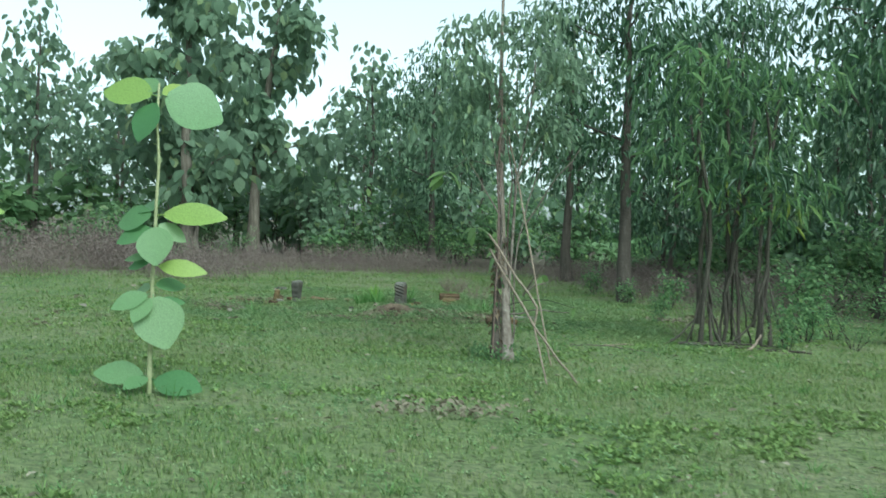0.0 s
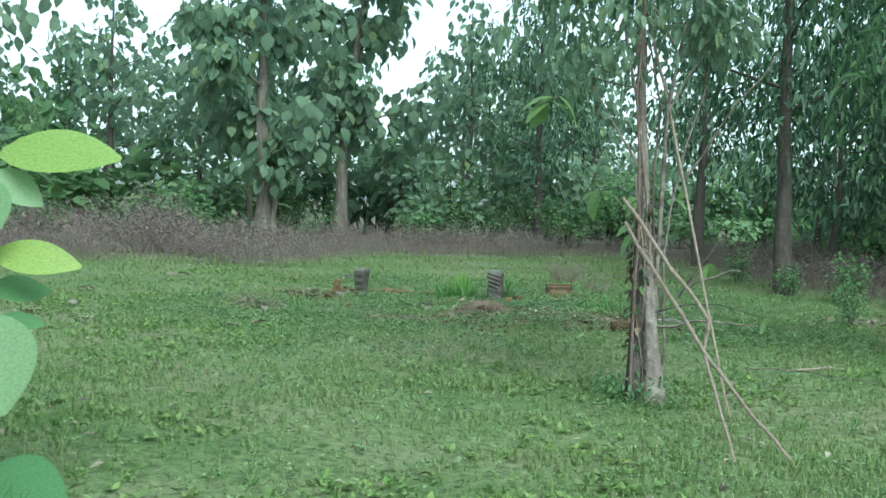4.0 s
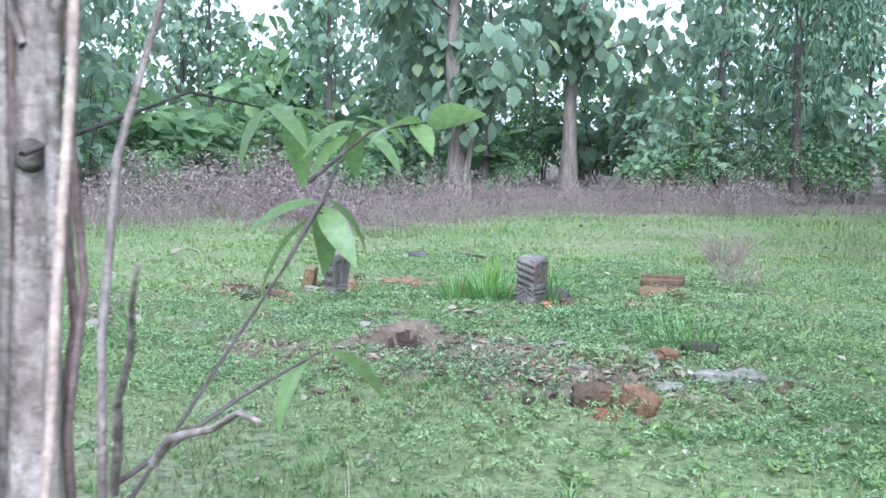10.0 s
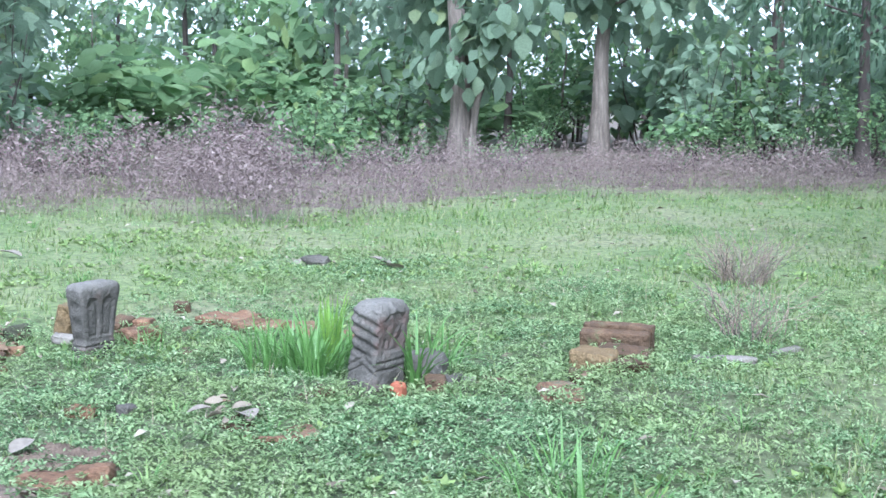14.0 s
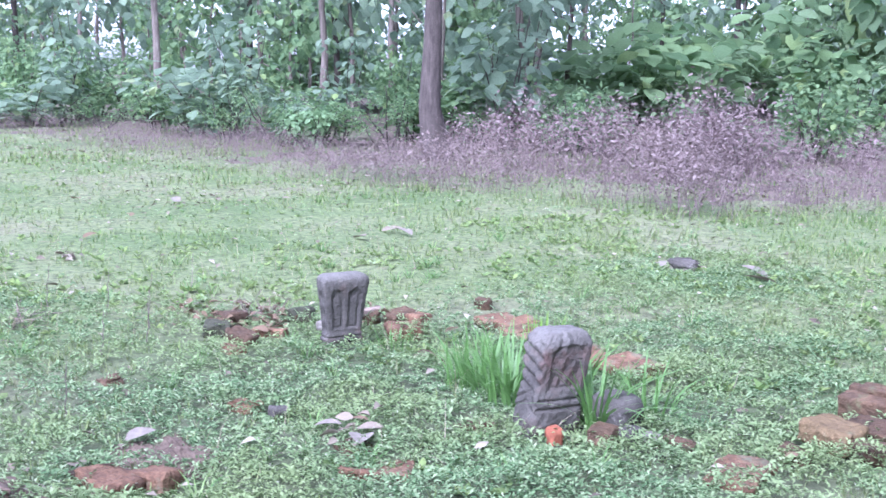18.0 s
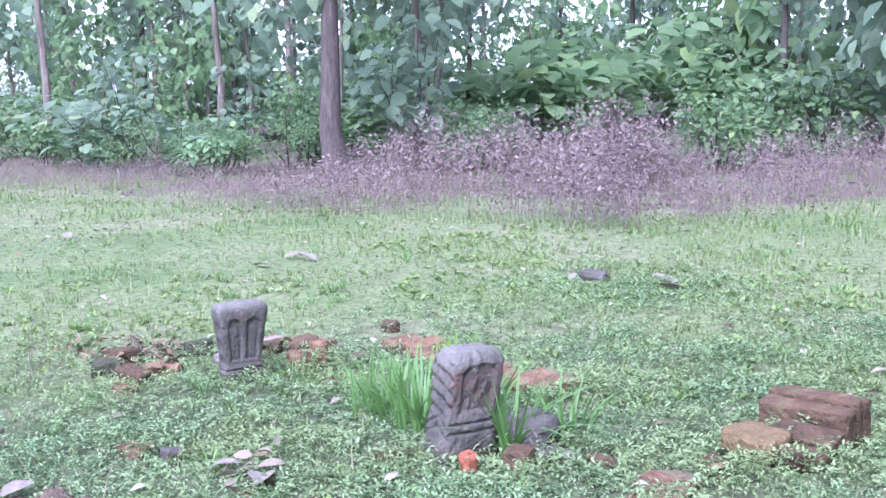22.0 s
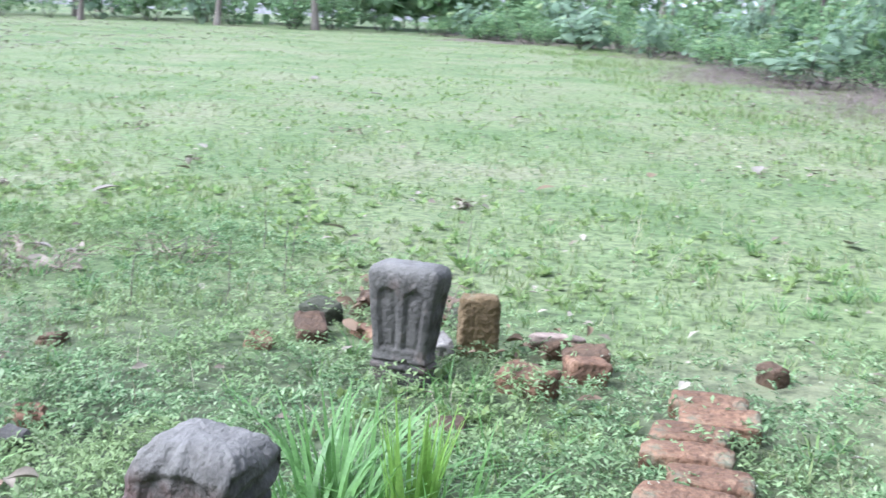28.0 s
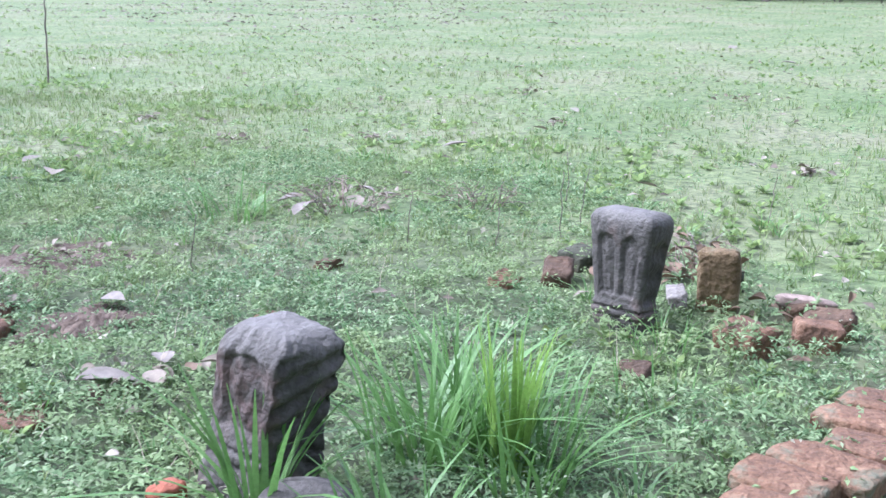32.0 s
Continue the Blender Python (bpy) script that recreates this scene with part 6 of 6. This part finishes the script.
DARK += [(-1.05, 15.7, 0.5), (-0.75, 15.35, 0.55), (-0.45, 15.9, 0.5), (-0.25, 15.45, 0.6), (0.05, 15.8, 0.5), (0.15, 15.35, 0.5), (0.45, 15.75, 0.45), (-0.6, 16.15, 0.45), (0.3, 16.1, 0.4)]
for k, (x, y, z) in enumerate(DARK):
    s = Soup()
    g = np.random.default_rng(90 + k)
    n = 26
    p = np.stack([g.normal(size=n) * z * 0.35, g.normal(size=n) * z * 0.2, g.uniform(0.01, 0.06, n)], -1)
    spray(s, leaf_shape(4, 0.5, 0.5, 0.3), p, g.uniform(0, 6.28, n), g.uniform(-0.3, 0.6, n), g.normal(size=n) * 0.4, g.uniform(0.03, 0.08, n))
    e = thing("debris_heap", x, y, "small heap of dark dead leaves and twigs on the grass", "debris")
    part("leaves", s.mesh("leaves", M_DEAD if k < 9 or k % 2 else M_LITTER), e)
# scattered small dead leaves over the lawn
small = Soup()
p = np.concatenate([scatter(200, -1.8, 1.1, 15.2, 16.8), scatter(2600, -16, 5, 3, 27), scatter(2600, -40, -10, -14, 20), scatter(1500, -20, -9, 18.5, 24)])
p[:, 2] += 0.035
spray(small, leaf_shape(3, 0.55, 0.4, 0.2), p, rng.uniform(0, 6.28, len(p)), rng.uniform(-0.2, 0.4, len(p)), rng.normal(size=len(p)) * 0.3, rng.uniform(0.025, 0.08, len(p)))
tagged(new("scattered_leaves", small.mesh("scattered_leaves", M_DEAD)), "dry brown leaves scattered over the grass", "leaf litter", kind="stuff")
pale = Soup()
p = scatter(1500, -38, -15, -15, 4)
p[:, 2] += 0.03
spray(pale, leaf_shape(3, 0.55, 0.4, 0.2), p, rng.uniform(0, 6.28, len(p)), rng.uniform(-0.2, 0.4, len(p)), rng.normal(size=len(p)) * 0.3, rng.uniform(0.06, 0.18, len(p)))
tagged(new("pale_leaf_litter", pale.mesh("pale_leaf_litter", M_PALE)), "pale dry teak leaves scattered below the western trees", "leaf litter", kind="stuff")
stick("standing_twig", [(-6.29, 8.91, 0.0), (-6.3, 8.92, 0.5), (-6.32, 8.9, 1.1)], 0.012, "thin bare twig standing in the grass", M_BARK_PALE, 12)

# ---- dead bushes and heaps of brown leaves ----
def dead_bush(x, y, n, tall, wide, seed, label):
    g = np.random.default_rng(seed)
    e = thing("dead_bush", x, y, label, "dead bush", "dead bushes")
    for k in range(n):
        a, r, h = g.uniform(0, 6.28), wide * g.uniform(0.3, 1), tall * g.uniform(0.5, 1)
        base = (0.25 * wide * math.cos(a), 0.25 * wide * math.sin(a), -0.02)
        pts = curve_points(base, (r * math.cos(a + 0.4), r * math.sin(a + 0.4), h), 6, 0.04, 0.025, seed + k)
        twig = stem_part("twig", pts, np.linspace(0.0028, 0.0014, 6), M_STICK if k % 2 else M_BARK_PALE, e, 5, 0, k)
    return e


dead_bush(-0.6, 22.3, 150, 0.42, 0.5, 3, "leafless grey dead bush in the grass")
dead_bush(-0.02, 20.35, 60, 0.42, 0.42, 5, "heap of dry grey twigs in the weeds")
dead_bush(3.2, 14.6, 24, 0.5, 0.8, 7, "tangle of dry twigs under the stilt-rooted trees")
dead_bush(-3.7, 16.15, 40, 0.14, 0.45, 9, "flat patch of dry grey weeds in the grass")
dead_bush(-4.25, 16.6, 30, 0.12, 0.4, 11, "flat patch of dry grey weeds in the grass")
dead_bush(-3.9, 18.05, 24, 0.14, 0.3, 13, "dry brown twigs beside the carved stone")
for k, (x, y, h) in enumerate(((-3.55, 17.25, 0.3), (-3.9, 17.35, 0.34), (-4.3, 17.2, 0.28), (-3.3, 16.95, 0.26), (-4.6, 16.9, 0.3), (-4.9, 17.9, 0.26), (-2.4, 16.6, 0.24))):
    stick("weed_stalk", [(x, y, -0.01), (x + 0.01 * math.sin(k), y + 0.01, 0.5 * h), (x + 0.03 * math.sin(2 * k), y + 0.02, h)], 0.003, "thin bare weed stalk standing in the grass", M_BARK_PALE, 40 + k)
block("pale_log", 0.0, 19.75, (0.34, 0.07, 0.06), 25, "short pale dead branch lying in the weeds", "branch", M_ROCK, 91, sink=0.02, round_off=0.5)
block("pale_log", 0.22, 20.2, (0.3, 0.06, 0.05), 70, "short pale dead branch lying in the weeds", "branch", M_ROCK, 92, sink=0.02, round_off=0.5)


def leaf_heap(x, y, n, wide, seed, label, lo=0.04, hi=0.085, lift=0.0):
    g = np.random.default_rng(seed)
    e = thing("leaf_heap", x, y, label, "leaf heap", "leaf heaps")
    shapes = [quads_mesh("dead_leaf", *leaf_shape(5, 0.55, q, 0.3), M_LITTER if y > 17.65 else M_DEAD) for q in (0.2, 0.6, 1.0)]
    for k in range(n):
        px, py = g.normal() * wide * 0.5, g.normal() * wide * 0.35
        b = part("dead_leaf", shapes[k % 3], e)
        b.matrix_basis = pose(px, py, lift + g.uniform(0.02, 0.08), 20 * g.normal(), 25 * g.normal(), 360 * g.uniform()) @ Matrix.Diagonal((*[float(g.uniform(lo, hi))] * 3, 1))
    return e


leaf_heap(-3.75, 18.0, 44, 0.34, 1, "brown dead leaves piled beside the carved stone")
leaf_heap(-4.0, 17.75, 30, 0.35, 2, "brown dead leaves in the weeds")
leaf_heap(-3.55, 18.62, 20, 0.25, 3, "brown dead leaves between broken bricks")
leaf_heap(-1.5, 17.6, 10, 0.2, 4, "pale curled dead leaves beside flat bricks")
leaf_heap(-3.8, 16.15, 24, 0.45, 5, "pale dead leaves on a patch of dry weeds", 0.03, 0.07)
leaf_heap(-2.0, 15.95, 20, 0.45, 6, "grey dead leaves on bare soil", 0.03, 0.06)
leaf_heap(3.35, 17.6, 60, 0.9, 8, "brown dead leaves heaped behind the stilt-rooted trees", 0.07, 0.15)
leaf_heap(0.38, 7.6, 170, 0.62, 7, "grey dead leaves on a bare patch of lawn", 0.035, 0.07, 0.02)

# weeds growing over the mound and between the bricks
weeds = Soup()
for x, y, n, w in ((-0.9, 15.7, 780, 0.35), (0.3, 16.1, 780, 0.3), (-0.1, 15.3, 1300, 0.45), (-0.7, 15.3, 900, 0.4), (0.2, 15.75, 700, 0.35), (-0.6, 16.3, 720, 0.3), (0.75, 16.6, 160, 0.25), (-3.3, 18.45, 160, 0.25), (-3.6, 18.1, 140, 0.25), (-1.2, 18.1, 260, 0.25), (-0.9, 18.5, 260, 0.25), (-0.5, 19.15, 260, 0.3), (-2.6, 19.15, 260, 0.5), (-2.5, 19.5, 260, 0.5)):
    p = np.stack([rng.normal(x, w * 0.6, n), rng.normal(y, w * 0.45, n)], -1)
    p = np.concatenate([p, (height(p[:, 0], p[:, 1]) + rng.uniform(0.01, 0.07, n))[:, None]], -1)
    p = p[np.minimum(np.hypot(p[:, 0] + 1.06, p[:, 1] - 15.85) - 0.1, np.hypot(p[:, 0] - 0.5, p[:, 1] - 16.3)) > 0.16]
    n = len(p)
    spray(weeds, CREEP, p, rng.uniform(0, 6.28, n), rng.uniform(-0.4, 0.8, n), rng.uniform(-0.5, 0.5, n), rng.uniform(0.018, 0.038, n))
tagged(new("creeping_weeds", weeds.mesh("creeping_weeds", M_COVER)), "low creeping weeds between bricks and rubble", "weeds", kind="stuff")

# bare patches of pale soil in the weeds
for x, y, a, b, label in ((-2.0, 15.93, 0.62, 0.34, "patch of pale bare soil in the weeds"), (-1.72, 16.85, 0.3, 0.22, "small patch of bare soil and rubble")):
    g = np.random.default_rng(int(100 + 10 * x))
    px, py = np.meshgrid(np.linspace(-1, 1, 40), np.linspace(-1, 1, 40))
    rr = np.hypot(px, py) + 0.12 * np.sin(5 * np.arctan2(py, px) + x)
    pz = height(x + a * px, y + b * py) + 0.045 * (1 - rr ** 2) + g.normal(size=px.shape) * 0.007 - 0.012
    ii = np.arange(px.size).reshape(px.shape)
    s = Soup().add(np.stack([x + a * px, y + b * py, pz], -1).reshape(-1, 3), np.stack([ii[:-1, :-1], ii[:-1, 1:], ii[1:, 1:], ii[1:, :-1]], -1).reshape(-1, 4))
    tagged(new("soil_patch", s.mesh("soil_patch", M_SOIL)), label, "soil", kind="structure")
